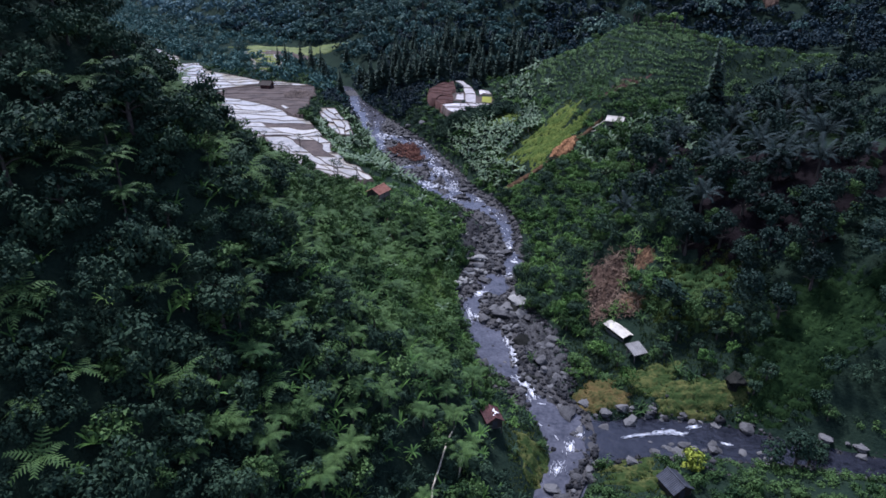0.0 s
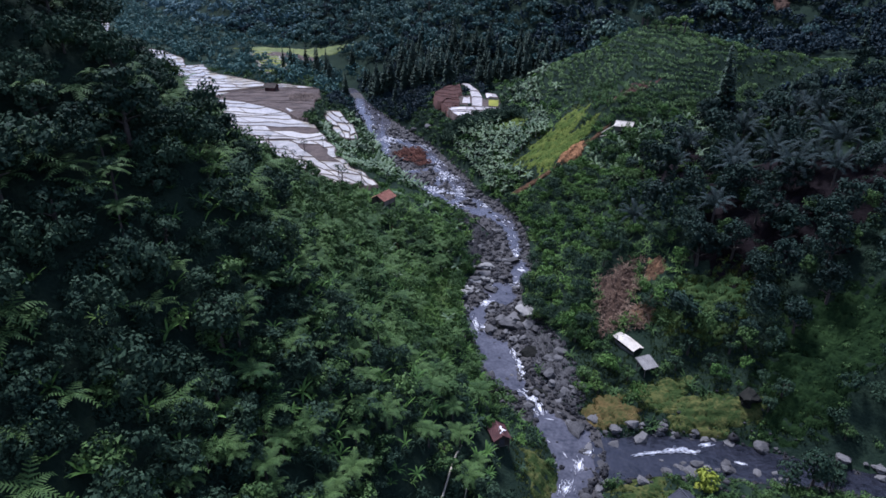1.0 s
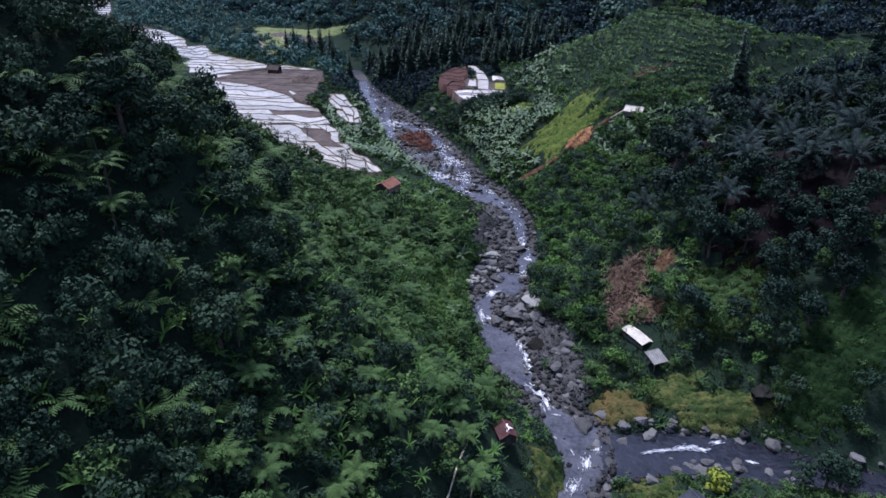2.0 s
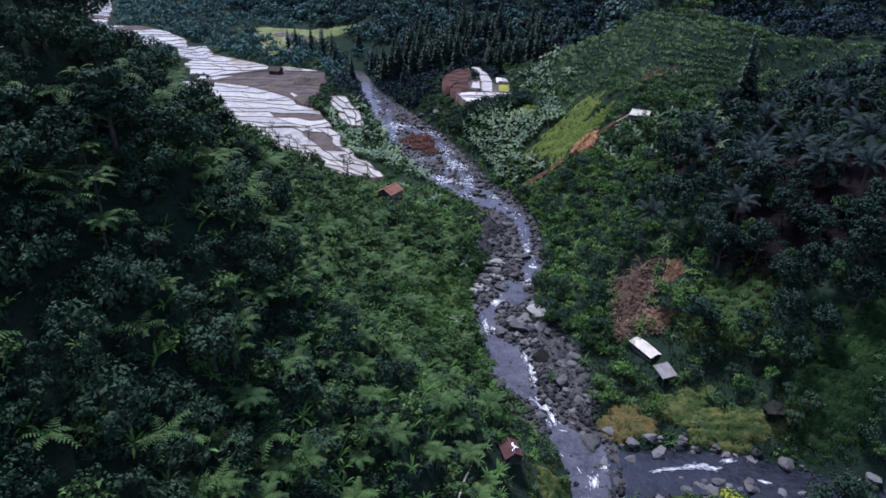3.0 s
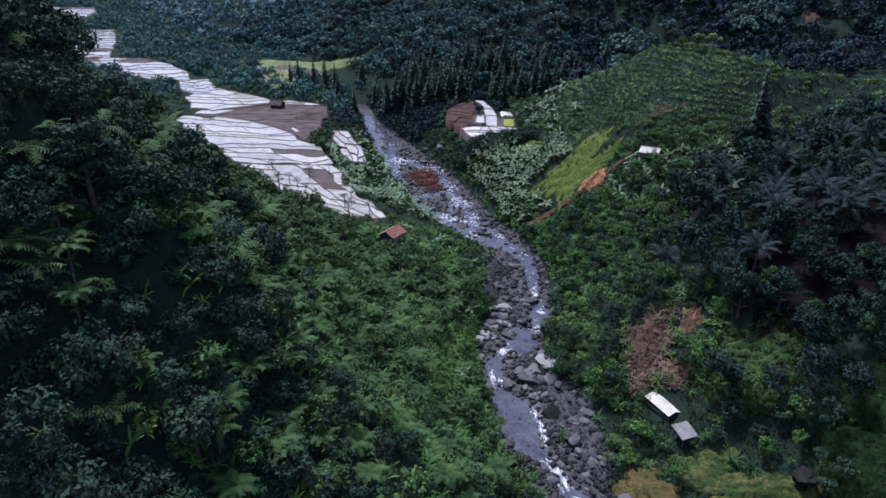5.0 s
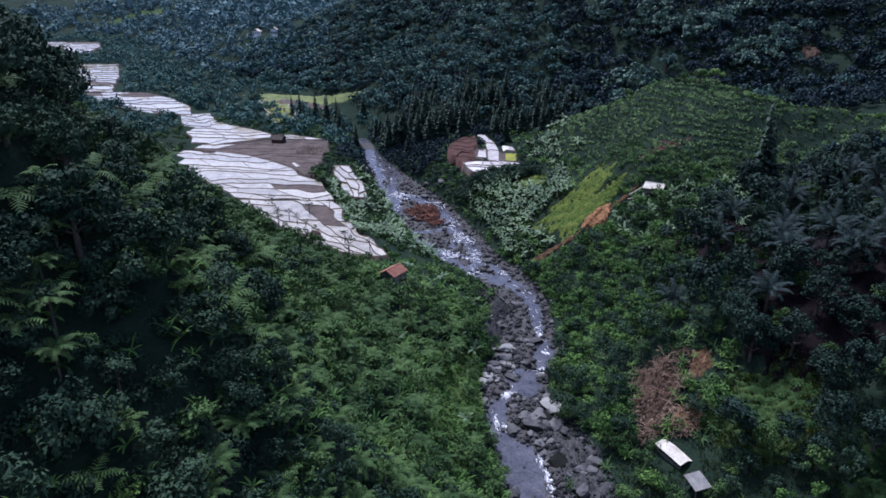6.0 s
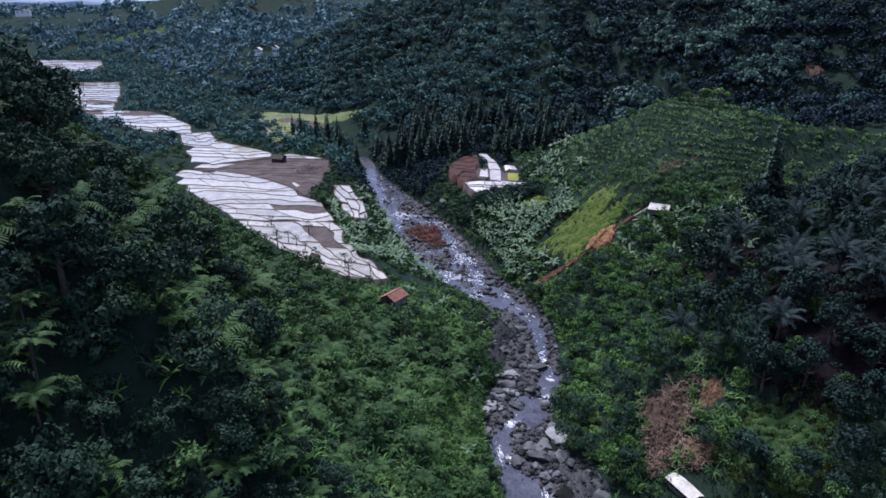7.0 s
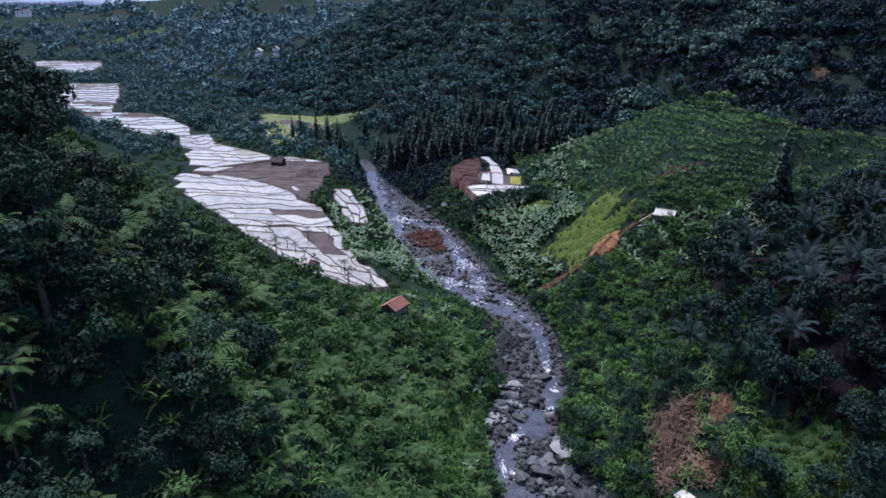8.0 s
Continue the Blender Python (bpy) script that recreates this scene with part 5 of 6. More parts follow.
LIGHT_TREES = [make_tree("young_tree", "young light green tree", M_LEAF_FRESH, 220 + k, 0.9, 340, 9, group="young trees") for k in range(3)]
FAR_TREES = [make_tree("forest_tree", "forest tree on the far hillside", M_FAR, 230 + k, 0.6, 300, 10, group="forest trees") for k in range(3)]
FERNS = [make_fern(240 + k) for k in range(4)]
PALMS = [make_palm(250 + k) for k in range(3)]
BANANAS = [make_banana(260 + k, "banana plants") for k in range(4)]
CONIFERS = [make_conifer(270 + k) for k in range(4)]

plant(DARK_TREES, 70, (-78, -18, 45, 150), lambda x, y: left_bank(x, y) & (x < -22 - (y - 60) * 0.05), (1.6, 3.2), 301, 3.2, 0.3)
plant(GREEN_TREES, 60, (-50, 8, 88, 180), left_bank, (1.0, 2.0), 302, 3.0, 0.3)
plant(LIGHT_TREES, 45, (-40, 8, 60, 185), left_bank, (0.8, 1.5), 303, 3.0, 0.2)
plant(FERNS, 62, (-26, 6, 52, 98), left_bank, (1.2, 2.0), 304, 2.6, -1.1)
plant(FERNS, 34, (-42, 0, 90, 160), left_bank, (1.0, 1.8), 305, 2.5, -1.0)
plant(GLOOM_TREES, 30, (48, 120, 98, 205), lambda x, y: right_bank(x, y) & (x > 46 + (y < 112) * 14), (1.8, 3.4), 306, 4.0, 0.3)
plant(GREEN_TREES, 55, (16, 110, 100, 215), lambda x, y: right_bank(x, y) & ~gloomy(x, y), (1.0, 2.2), 307, 3.2, 0.3)
plant(LIGHT_TREES, 40, (14, 60, 96, 215), lambda x, y: right_bank(x, y) & ~gloomy(x, y), (0.8, 1.5), 308, 3.0, 0.2)
plant(PALMS, 20, (54, 92, 132, 200), gloomy, (0.75, 1.1), 309, 4.5, -2.2)
plant(BANANAS, 150, (2, 33, 206, 248), lambda x, y: free(x, y, 3) & ~within(x, y, LAWN), (0.8, 1.15), 310, 1.5, 0.1)
plant(BANANAS, 60, (42, 74, 182, 209), right_bank, (0.8, 1.2), 311, 2.2, 0.1)
plant(BANANAS, 70, (-46, -8, 190, 268), left_bank, (0.8, 1.25), 312, 2.0, 0.1)
plant(BANANAS, 26, (22, 40, 250, 290), lambda x, y: free(x, y, 2) & ~within(x, y, LAWN), (0.8, 1.2), 313, 2.0, 0.1)
plant(BANANAS, 14, (-20, 4, 120, 180), left_bank, (0.7, 1.0), 314, 3.0, 0.1)
plant(CONIFERS, 75, (-48, 45, 296, 345), lambda x, y: free(x, y, 3) & ~on_knoll(x, y) & (y > 300 + 0.25 * np.abs(x)), (9, 17), 318, 2.6, 0.3)
plant(CONIFERS, 70, (-75, 120, 300, 375), lambda x, y: free(x, y, 3) & ~on_knoll(x, y) & ~within(x, y, BARE, 2) & (to_line(x, y, EAST_FOOT)[0] < 30), (6, 15), 315, 3.2, 0.3)
plant(FAR_TREES, 130, (-90, 260, 290, 470), lambda x, y: on_far_hill(x, y) & ~within(x, y, BARE, 3), (3.0, 5.5), 316, 6.0, 0.3)
plant(FAR_TREES, 70, (-330, -40, 290, 560), lambda x, y: free(x, y) & ~in_fields(x, y, 3) & ~within(x, y, BARE, 3), (2.5, 4.5), 317, 6.0, 0.3)

CYPRESS = make_conifer(281, "cypress", "slim dark cypress at the edge of the rice fields", 0.13, "cypresses by the rice fields")
for x, y, s in ((-83, 352, 11), (-80, 356, 13), (-77, 350, 10), (-72, 354, 14), (-68, 358, 12), (-66, 352, 15), (-62, 355, 13), (-60, 350, 11)):
    set_down(CYPRESS, x, y, float(ground(x, y)) - 0.2, s, x)
TALL = make_conifer(282, "tall_pine", "tall dark column shaped pine on the slope", 0.17, "tall pines")
for x, y, s in ((78.5, 199.5, 24), (81, 201.5, 18), (118, 205, 17), (88.5, 182, 15), (101, 180, 14)):
    set_down(TALL, x, y, float(ground(x, y)) - 0.3, s, y)
for model, x, y, s in ((PALMS[0], 42, 147.5, 0.9), (PALMS[1], 74.5, 152.5, 1.0), (PALMS[2], 80, 148, 1.0), (PALMS[0], 55, 143, 0.8),
                       (GIANTS[0], 54.5, 82.3, 2.7), (DARK_TREES[1], 51.5, 83.2, 2.4), (DARK_TREES[0], 57.5, 83.5, 2.6), (DARK_TREES[2], 60.5, 86, 1.8), (GREEN_TREES[0], 64, 91.5, 1.6), (DARK_TREES[3], 56.5, 99, 2.0), (DARK_TREES[1], 54, 97.5, 1.6), (GREEN_TREES[0], 33.5, 110, 1.7), (DARK_TREES[0], 44.5, 111.5, 2.2), (DARK_TREES[3], 42, 109.5, 1.6), (GREEN_TREES[3], 30.5, 118.5, 1.8), (DARK_TREES[2], 51, 109, 2.0), (DARK_TREES[3], 47.5, 108, 1.5),
                       (GREEN_TREES[0], -51.5, 249, 2.3), (GREEN_TREES[1], -48, 242, 2.0), (DARK_TREES[0], -52.5, 256, 2.0), (GREEN_TREES[2], -44, 230, 1.7), (GREEN_TREES[3], -39.5, 220, 1.5), (LIGHT_TREES[1], -33.5, 204, 1.6), (GREEN_TREES[1], -27.5, 193.5, 1.4), (GREEN_TREES[1], 16.2, 88.5, 1.0), (GREEN_TREES[2], 31, 113, 1.6), (GREEN_TREES[3], 29, 115, 1.4), (LIGHT_TREES[0], 24, 108, 1.2), (LIGHT_TREES[1], 27.5, 107, 1.1),
                       (POLE_TREES[0], 51, 130.5, 3.4), (POLE_TREES[1], 57, 128.5, 3.2), (POLE_TREES[2], 58.8, 118.5, 2.7), (POLE_TREES[0], 53.6, 108.6, 2.3), (POLE_TREES[1], 61.5, 108.8, 2.6), (POLE_TREES[2], 59.5, 142, 3.2), (POLE_TREES[0], 43.5, 157.5, 2.6), (POLE_TREES[1], 66, 126, 3.4), (POLE_TREES[2], 63, 134, 3), (POLE_TREES[0], 71, 119, 3.6), (POLE_TREES[1], 68, 112, 3), (POLE_TREES[2], 77, 128, 3.6),
                       (GIANTS[0], -92, 178, 6.0), (GIANTS[1], -98, 172, 6.6), (GIANTS[1], -38.8, 83.5, 3.5), (GIANTS[0], -43, 101.5, 3.0), (GIANTS[1], -34.8, 99, 2.4), (GIANTS[0], -25.8, 99, 2.4), (GIANTS[1], -48, 110.5, 2.6), (GIANTS[0], -57.5, 118, 3.6), (GIANTS[1], -63, 112, 4.6), (GIANTS[0], -69, 126, 4.0), (GIANTS[1], -54, 106, 3.4), (GIANTS[0], -78, 130, 4.5), (DARK_TREES[1], -40, 92, 2.4), (GREEN_TREES[0], 57, 266, 1.9), (GREEN_TREES[1], 77, 252, 2.9), (LIGHT_TREES[2], 81, 249, 3.0), (DARK_TREES[2], 71, 260, 2.8), (GREEN_TREES[2], 73, 256, 1.8), (GREEN_TREES[3], 86, 243, 1.5)):
    set_down(model, x, y, float(ground(x, y)) - 0.3, s, x + y)
THIN_TREES = [make_tree("thin_tree", "thin sparse dark tree on a mud bund", M_LEAF_DARK, 330 + k, 1.5, 130, 8, group="thin trees among the rice plots", tall=1.3) for k in range(3)]
for k, (x, y, s) in enumerate(((-51, 197.5, 1.7), (-49.5, 203, 1.3), (-46.5, 200, 1.2), (-45, 209, 1.6), (-28.5, 177, 1.9), (-53.5, 206, 1.1), (-43.5, 197, 1.0), (-31, 186, 1.2), (-58, 217, 1.3), (-24, 181.5, 1.2), (-40, 214, 1.1), (-36, 180.5, 1.3))):
    set_down(THIN_TREES[k % 3], x, y, 19.9, s, x)
for k, (x, y, s) in enumerate(((-37.6, 75.4, 1.7), (-39.4, 78, 1.6), (-36.2, 72.6, 1.6), (-40, 82, 1.5))):
    set_down(FERNS[k], x, y, float(ground(x, y)) + 2.1, s, y)
bush = thing("golden_bush", "bright yellow green bush beside the side stream", "bush")
r = np.random.RandomState(290)
part("stems", limbs(r, 0.9, 0.05, 0.7), M_BARK, bush)
part("foliage", crown(r, 520, 1.0, 0.15, 0.95, 0.12, 11), M_LEAF_YELLOW, bush)
bush.matrix_basis = Matrix.Translation((39, 83.2, float(ground(39, 83.2)) - 0.1)) @ Matrix.Scale(2.4, 4)

# ---------------------------------------------------------------- boulders, gravel and white water
def boulder_mesh(seed, detail=2, squash=0.65):
    bm = bmesh.new()
    bmesh.ops.create_icosphere(bm, subdivisions=detail, radius=1.0)
    off = Vector((seed * 3.1, seed * 1.7, seed * 0.9))
    for v in bm.verts:
        n = v.co.normalized()
        v.co *= 1 + 0.5 * noise.noise(n * 1.3 + off) + 0.3 * noise.noise(n * 3.1 + off)
        for k in range(5):
            c = noise.noise_vector(off + Vector((k * 7, 0, 0))).normalized()
            d = v.co.dot(c) - 0.62
            if d > 0:
                v.co -= c * d * 0.85
        v.co.z *= squash
    me = bpy.data.meshes.new("boulder")
    bm.to_mesh(me)
    bm.free()
    me.materials.append(M_ROCK)
    return me


def flow(y):
    """Middle, half width, level and direction of the river at y."""
    l, r = np.interp(y, RIVER_Y, RIVER_LEFT), np.interp(y, RIVER_Y, RIVER_RIGHT)
    l2, r2 = np.interp(y + 2, RIVER_Y, RIVER_LEFT), np.interp(y + 2, RIVER_Y, RIVER_RIGHT)
    return (l + r) / 2, (r - l) / 2, np.interp(y, LEVEL_Y, LEVEL_Z) - 0.1, math.atan2(2, (l2 + r2 - l - r) / 2)


BOULDERS = [boulder_mesh(k) for k in range(7)]
r = np.random.RandomState(400)


def boulder(x, y, z, s, a, mesh=None, label="grey river boulder lying in the stony bed", group="river boulders"):
    ob = new("boulder", mesh or BOULDERS[r.randint(7)])
    ob.matrix_basis = Matrix.Translation((x, y, z)) @ Matrix.Rotation(a, 4, "Z") @ Matrix.Diagonal((s * r.uniform(0.8, 1.5), s, s * r.uniform(0.75, 1.2), 1))
    return tagged(ob, label, "boulder", group)


for k in range(270):
    y = r.uniform(78, 300) if k > 120 else r.uniform(98, 175)
    m, w, z, a = flow(y)
    u = np.clip(r.normal() * 0.75, -1.45, 1.6)
    x = m + u * w
    if float(channel(x, y)) < -0.1 and r.uniform() < 0.85:
        continue
    s = min(1.7, 0.35 + r.exponential(0.4))
    boulder(x, y, max(z - 0.15, float(bed_level(x, y)) if abs(u) < 1.1 else 0, float(ground(x, y))) + 0.12 * s, s, r.uniform(0, 6.28))
for k in range(16):
    x, y = 24.2 + r.normal() * 0.9, r.uniform(85.5, 97)
    s = 0.3 + r.exponential(0.25)
    boulder(x, y, 2.4, s, r.uniform(0, 6.28), label="grey boulder where the two streams meet")
for k in range(26):
    u = r.uniform(1.0, 3.2)
    x, y = np.interp(u, range(8), [p[0] for p in TRIBUTARY]), np.interp(u, range(8), [p[1] for p in TRIBUTARY]) - r.uniform(0.5, 4.2)
    boulder(x, y, 2.5 + 0.45 * u, 0.3 + r.exponential(0.28), r.uniform(0, 6.28), label="dark wet boulder in the side stream's rapids")
for k in range(60):
    u = r.uniform(0.3, 5.0)
    x, y = np.interp(u, range(8), [p[0] for p in TRIBUTARY]), np.interp(u, range(8), [p[1] for p in TRIBUTARY])
    y += (float(np.interp(u, [0, 2, 3.2, 7], [5.0, 4.7, 2.9, 2.2])) + r.uniform(-0.8, 1.8)) * (1 if r.uniform() < 0.65 else -1)
    s = 0.4 + r.exponential(0.28)
    boulder(x, y, float(ground(x, y)) + 0.2 * s, s, r.uniform(0, 6.28), label="grey boulder on the side stream's bank")
for k in range(34):
    a, q = r.uniform(0, 6.28), math.sqrt(r.uniform(0, 1))
    x, y = 20.0 + 4.2 * q * math.cos(a) - 3.3 * q * math.sin(a), 119 + 16 * q * math.sin(a)
    s = min(1.6, 0.4 + r.exponential(0.35))
    boulder(x, y, float(ground(x, y)) + 0.25 * s, s, r.uniform(0, 6.28), label="grey boulder on the stony bank beside the river")
PALE = [boulder_mesh(20 + k, 3, 0.6) for k in range(3)]
for me in PALE:
    me.materials[0] = M_PALEROCK
for x, y, z, s, a, k in ((9.2, 159.3, 4.7, 1.7, 0.1, 0), (17.3, 137.3, 4.7, 2.6, -0.6, 1), (20.6, 135.2, 4.4, 1.9, -0.5, 2), (4.8, 170.5, 6.0, 2.3, 0.7, 2), (4.6, 148.6, 4.3, 1.5, 0.2, 1), (3.6, 145.6, 4.2, 1.6, 1.2, 0), (6.8, 147.0, 3.9, 1.3, 2.0, 2), (8.3, 152.6, 3.5, 2.6, 0.6, 2)):
    boulder(x, y, z, s, a, PALE[k], "large pale smooth boulder beside the river", "pale boulders")
MOSSY = boulder_mesh(31, 3, 0.75)
MOSSY.materials[0] = M_MOSSY
for x, y, s in ((51.5, 100.2, 1.7), (15.8, 121, 1.9), (17.7, 108.4, 1.8), (15.2, 134.5, 1.5), (11.4, 130.6, 1.4), (11.0, 141, 1.2), (11, 132.6, 1.3), (7.5, 108.5, 1.6)):
    boulder(x, y, float(ground(x, y)) + 0.4, s, x, MOSSY, "dark mossy boulder above the river", "mossy boulders")


def stone_shape(seed):
    q = np.random.RandomState(seed)
    v, f = [], []
    for z, w in ((-0.4, 0.7), (0.05, 1.0), (0.45, 0.55)):
        for k in range(5):
            a = k * 1.2566 + q.uniform(-0.3, 0.3)
            v.append((w * math.cos(a) * q.uniform(0.7, 1.1), w * math.sin(a) * q.uniform(0.7, 1.1), z + q.uniform(-0.1, 0.1)))
    for i in range(2):
        for k in range(5):
            f.append((i * 5 + k, i * 5 + (k + 1) % 5, (i + 1) * 5 + (k + 1) % 5, (i + 1) * 5 + k))
    f += [(10, 11, 12, 13), (10, 13, 14, 14)]
    v.append((0, 0, 0.55))
    f = f[:-2] + [(10 + k, 10 + (k + 1) % 5, 15, 15) for k in range(5)]
    return np.array(v), np.array(f)


def stone_quads(seed):
    v, f = stone_shape(seed)
    return v, np.array([q for q in f if len(set(q)) == 4] + [(10, 11, 12, 15), (12, 13, 14, 15), (14, 10, 15, 15)][:2])


spots = []
for k in range(5200):
    y = r.uniform(74, 315)
    m, w, z, a = flow(y)
    u = r.uniform(-1.12, 1.12)
    x = m + u * w
    over = float(channel(x, y))
    if over < -0.12 and r.uniform() < (0.96 if y < 190 else 0.8):
        continue
    s = min(1.0, 0.2 + r.exponential(0.22))
    spots.append((x, y, max(float(bed_level(x, y)), z - 0.2, float(ground(x, y))) + 0.12 * s, s))
for k in range(1900):
    u = r.uniform(0, 6) if k % 3 else r.uniform(2.3, 4.6)
    x, y = np.interp(u, range(8), [p[0] for p in TRIBUTARY]) + r.uniform(-2, 2), np.interp(u, range(8), [p[1] for p in TRIBUTARY])
    w = float(np.interp(u, [0, 2, 3.2, 7], [4.9, 4.6, 2.6, 1.8]))
    y += r.choice((-1, -1, 1)) * (w + r.normal() * (0.9 if u < 1.4 else 1.8)) * (1 if u < 2.3 else r.uniform(0.1, 1.2))
    s = 0.12 + r.exponential(0.16)
    spots.append((x, y, max(2.3, float(ground(x, y))) + 0.1 * s, s))
for k in range(1700):
    a, q = r.uniform(0, 6.28), math.sqrt(r.uniform(0, 1))
    cx, cy, rx, ry = ((20.0, 119, 4.2, 16), (8.0, 172, 3.0, 13))[k % 3 == 0]
    x, y = cx + rx * q * math.cos(a) - 0.2 * ry * q * math.sin(a), cy + ry * q * math.sin(a)
    s = min(0.7, 0.14 + r.exponential(0.13))
    spots.append((x, y, float(ground(x, y)) + 0.15 + 0.1 * s, s))
for k in range(110):
    x, y = r.normal(43, 5.5), r.normal(99, 2.2)
    spots.append((x, y, float(ground(x, y)) + 0.2, 0.08 + r.exponential(0.09)))
scatter("river_stones", [stone_quads(k) for k in range(6)], spots, M_ROCK, "grey stones and cobbles along the river bed", "stones", 401)


def streak(q, x, y, z, a, length, width):
    """A ragged patch of white water lying along the flow."""
    n, v = 5, []
    for i in range(n):
        u = i / (n - 1)
        w = width * math.sin(math.pi * (0.06 + 0.88 * u)) * q.uniform(0.4, 1.1)
        s = (u - 0.5) * length
        o = q.uniform(-0.3, 0.3) * width
        for k in (-1, 0, 1):
            v.append((x + s * math.cos(a) - (o + k * w) * math.sin(a), y + s * math.sin(a) + (o + k * w) * math.cos(a), z + (0.13 if k == 0 else 0.03)))
    return np.array(v), sheet(3, n)


def along(run, u):
    """Place, half width and direction at a share of the way along a run of water."""
    k = np.arange(len(run))
    x, y, w = (float(np.interp(u, k, [p[i] for p in run])) for i in range(3))
    x2, y2 = (float(np.interp(u + 0.1, k, [p[i] for p in run])) for i in range(2))
    return x, y, w, math.atan2(y2 - y, x2 - x + 1e-6)


bits = []
for run, count in ((MAIN_RUN, 1100), (EAST_RUN, 800), (CROSS_RUN, 350), (LOWER_RUN, 420)):
    for k in range(count):
        x, y, w, a = along(run, r.uniform(0, len(run) - 1.15))
        swift = (y > 199) * 0.42 + (w < 1.3) * (y < 199) * 0.8 + 0.45 * math.sin(y * 0.45) * (y > 199)
        if r.uniform() > max(0.05, swift):
            continue
        q = r.normal() * w * (1.1 if y > 199 else 0.5)
        px, py = x - q * math.sin(a), y + q * math.cos(a)
        z = float(np.interp(py, LEVEL_Y, LEVEL_Z)) - 0.07
        bits.append(streak(r, px, py, z, a + r.normal() * 0.5, r.uniform(0.4, 1.7), r.uniform(0.03, 0.11)))
tagged(new("white_water", mesh_from("white_water", *joined(bits), M_FOAM)), "white ripples and foam on the river", "white water", kind="stuff")
bits = []
for x, y, a, n, length, width in ((13.3, 121.9, 1.75, 4, 3, 0.4), (14.2, 117.5, 1.7, 9, 5, 0.5), (14.5, 114, 1.6, 6, 3, 0.5), (15.8, 107.3, 1.8, 8, 3, 0.6), (16.4, 104, 1.9, 4, 2.4, 0.7), (8.2, 142.2, 2.2, 9, 2.4, 0.9), (7.9, 131.5, 2.6, 6, 2, 0.6), (6, 132.7, 1.7, 6, 4, 0.3), (20.6, 167.6, 0.4, 7, 1.8, 0.7), (16.7, 149.8, 1.0, 5, 1.4, 0.5), (18.4, 158.4, 2.2, 3, 2, 0.5),
                                  (33.8, 92.4, 0.12, 12, 5, 0.22), (37.5, 93, 0.25, 8, 2.6, 0.4), (40, 92.5, -0.3, 4, 1.6, 0.3), (42.8, 94, 0.3, 4, 1.4, 0.3), (23.4, 93.2, 1.2, 5, 1.6, 0.5), (21.2, 90.2, 1.4, 8, 2.6, 0.7), (18.3, 85, 1.2, 7, 2.6, 0.7), (47, 89.5, -0.6, 2, 1.2, 0.2)):
    for k in range(3):
        z = (np.interp(y, LEVEL_Y, LEVEL_Z) - 0.1) if x < 26 else 2.6 + 0.45 * float(to_line(np.array(x), np.array(y), TRIBUTARY)[1])
        bits.append(streak(r, x + r.normal() * 0.5, y + r.normal() * 0.15, z + 0.05, a + r.normal() * 0.12, length * r.uniform(0.5, 0.9), width * r.uniform(0.15, 0.35)))
    for k in range(n * 7):
        t, q = r.normal() * length * 0.33, r.normal() * width * 0.75
        px, py = x + t * math.cos(a) - q * math.sin(a), y + t * math.sin(a) + q * math.cos(a)
        z = (np.interp(py, LEVEL_Y, LEVEL_Z) - 0.1) if x < 26 else 2.6 + 0.45 * float(to_line(np.array(px), np.array(py), TRIBUTARY)[1])
        bits.append(streak(r, px, py, z + 0.05, a + r.normal() * 0.2, r.uniform(0.3, 1.0), r.uniform(0.02, 0.06)))
tagged(new("rapids", mesh_from("rapids", *joined(bits), M_FOAM)), "white rapids falling between the boulders", "white water", kind="stuff")


# ---------------------------------------------------------------- huts and sheds
def box(bm, x0, x1, y0, y1, z0, z1):
    m = Matrix.Translation(((x0 + x1) / 2, (y0 + y1) / 2, (z0 + z1) / 2)) @ Matrix.Diagonal((x1 - x0, y1 - y0, z1 - z0, 1))
    bmesh.ops.create_cube(bm, size=1, matrix=m)
    return bm


def beam(bm, a, b, w):
    a, b = Vector(a), Vector(b)
    m = Matrix.Translation((a + b) / 2) @ (b - a).to_track_quat("Z", "Y").to_matrix().to_4x4() @ Matrix.Diagonal((w, w, (b - a).length, 1))
    bmesh.ops.create_cube(bm, size=1, matrix=m)
    return bm


def corrugated(bm, corners, waves_n, thick=0.03, depth=0.035, sag=0.0):
    """A wavy metal sheet over four corners: low left, low right, high right, high left."""
    a, b, c, d = (Vector(p) for p in corners)
    n = waves_n * 4
    up = (b - a).cross(d - a).normalized()
    rows = []
    for t in (0, 0.25, 0.5, 0.75, 1):
        row = []
        for i in range(n + 1):
            u = i / n
            p = a.lerp(b, u).lerp(d.lerp(c, u), t) + up * (depth * math.sin(i * math.pi / 2) - sag * math.sin(math.pi * t) * (0.6 + 0.4 * math.sin(u * 9)))
            row.append((bm.verts.new(p + up * thick), bm.verts.new(p)))
        rows.append(row)
    for j in range(4):
        for i in range(n):
            p, q, s, t = rows[j][i], rows[j][i + 1], rows[j + 1][i + 1], rows[j + 1][i]
            bm.faces.new((p[0], q[0], s[0], t[0]))
            bm.faces.new((t[1], s[1], q[1], p[1]))
    for row in (rows[0], rows[4]):
        for i in range(n):
            bm.faces.new((row[i][0], row[i][1], row[i + 1][1], row[i + 1][0]))
    return bm


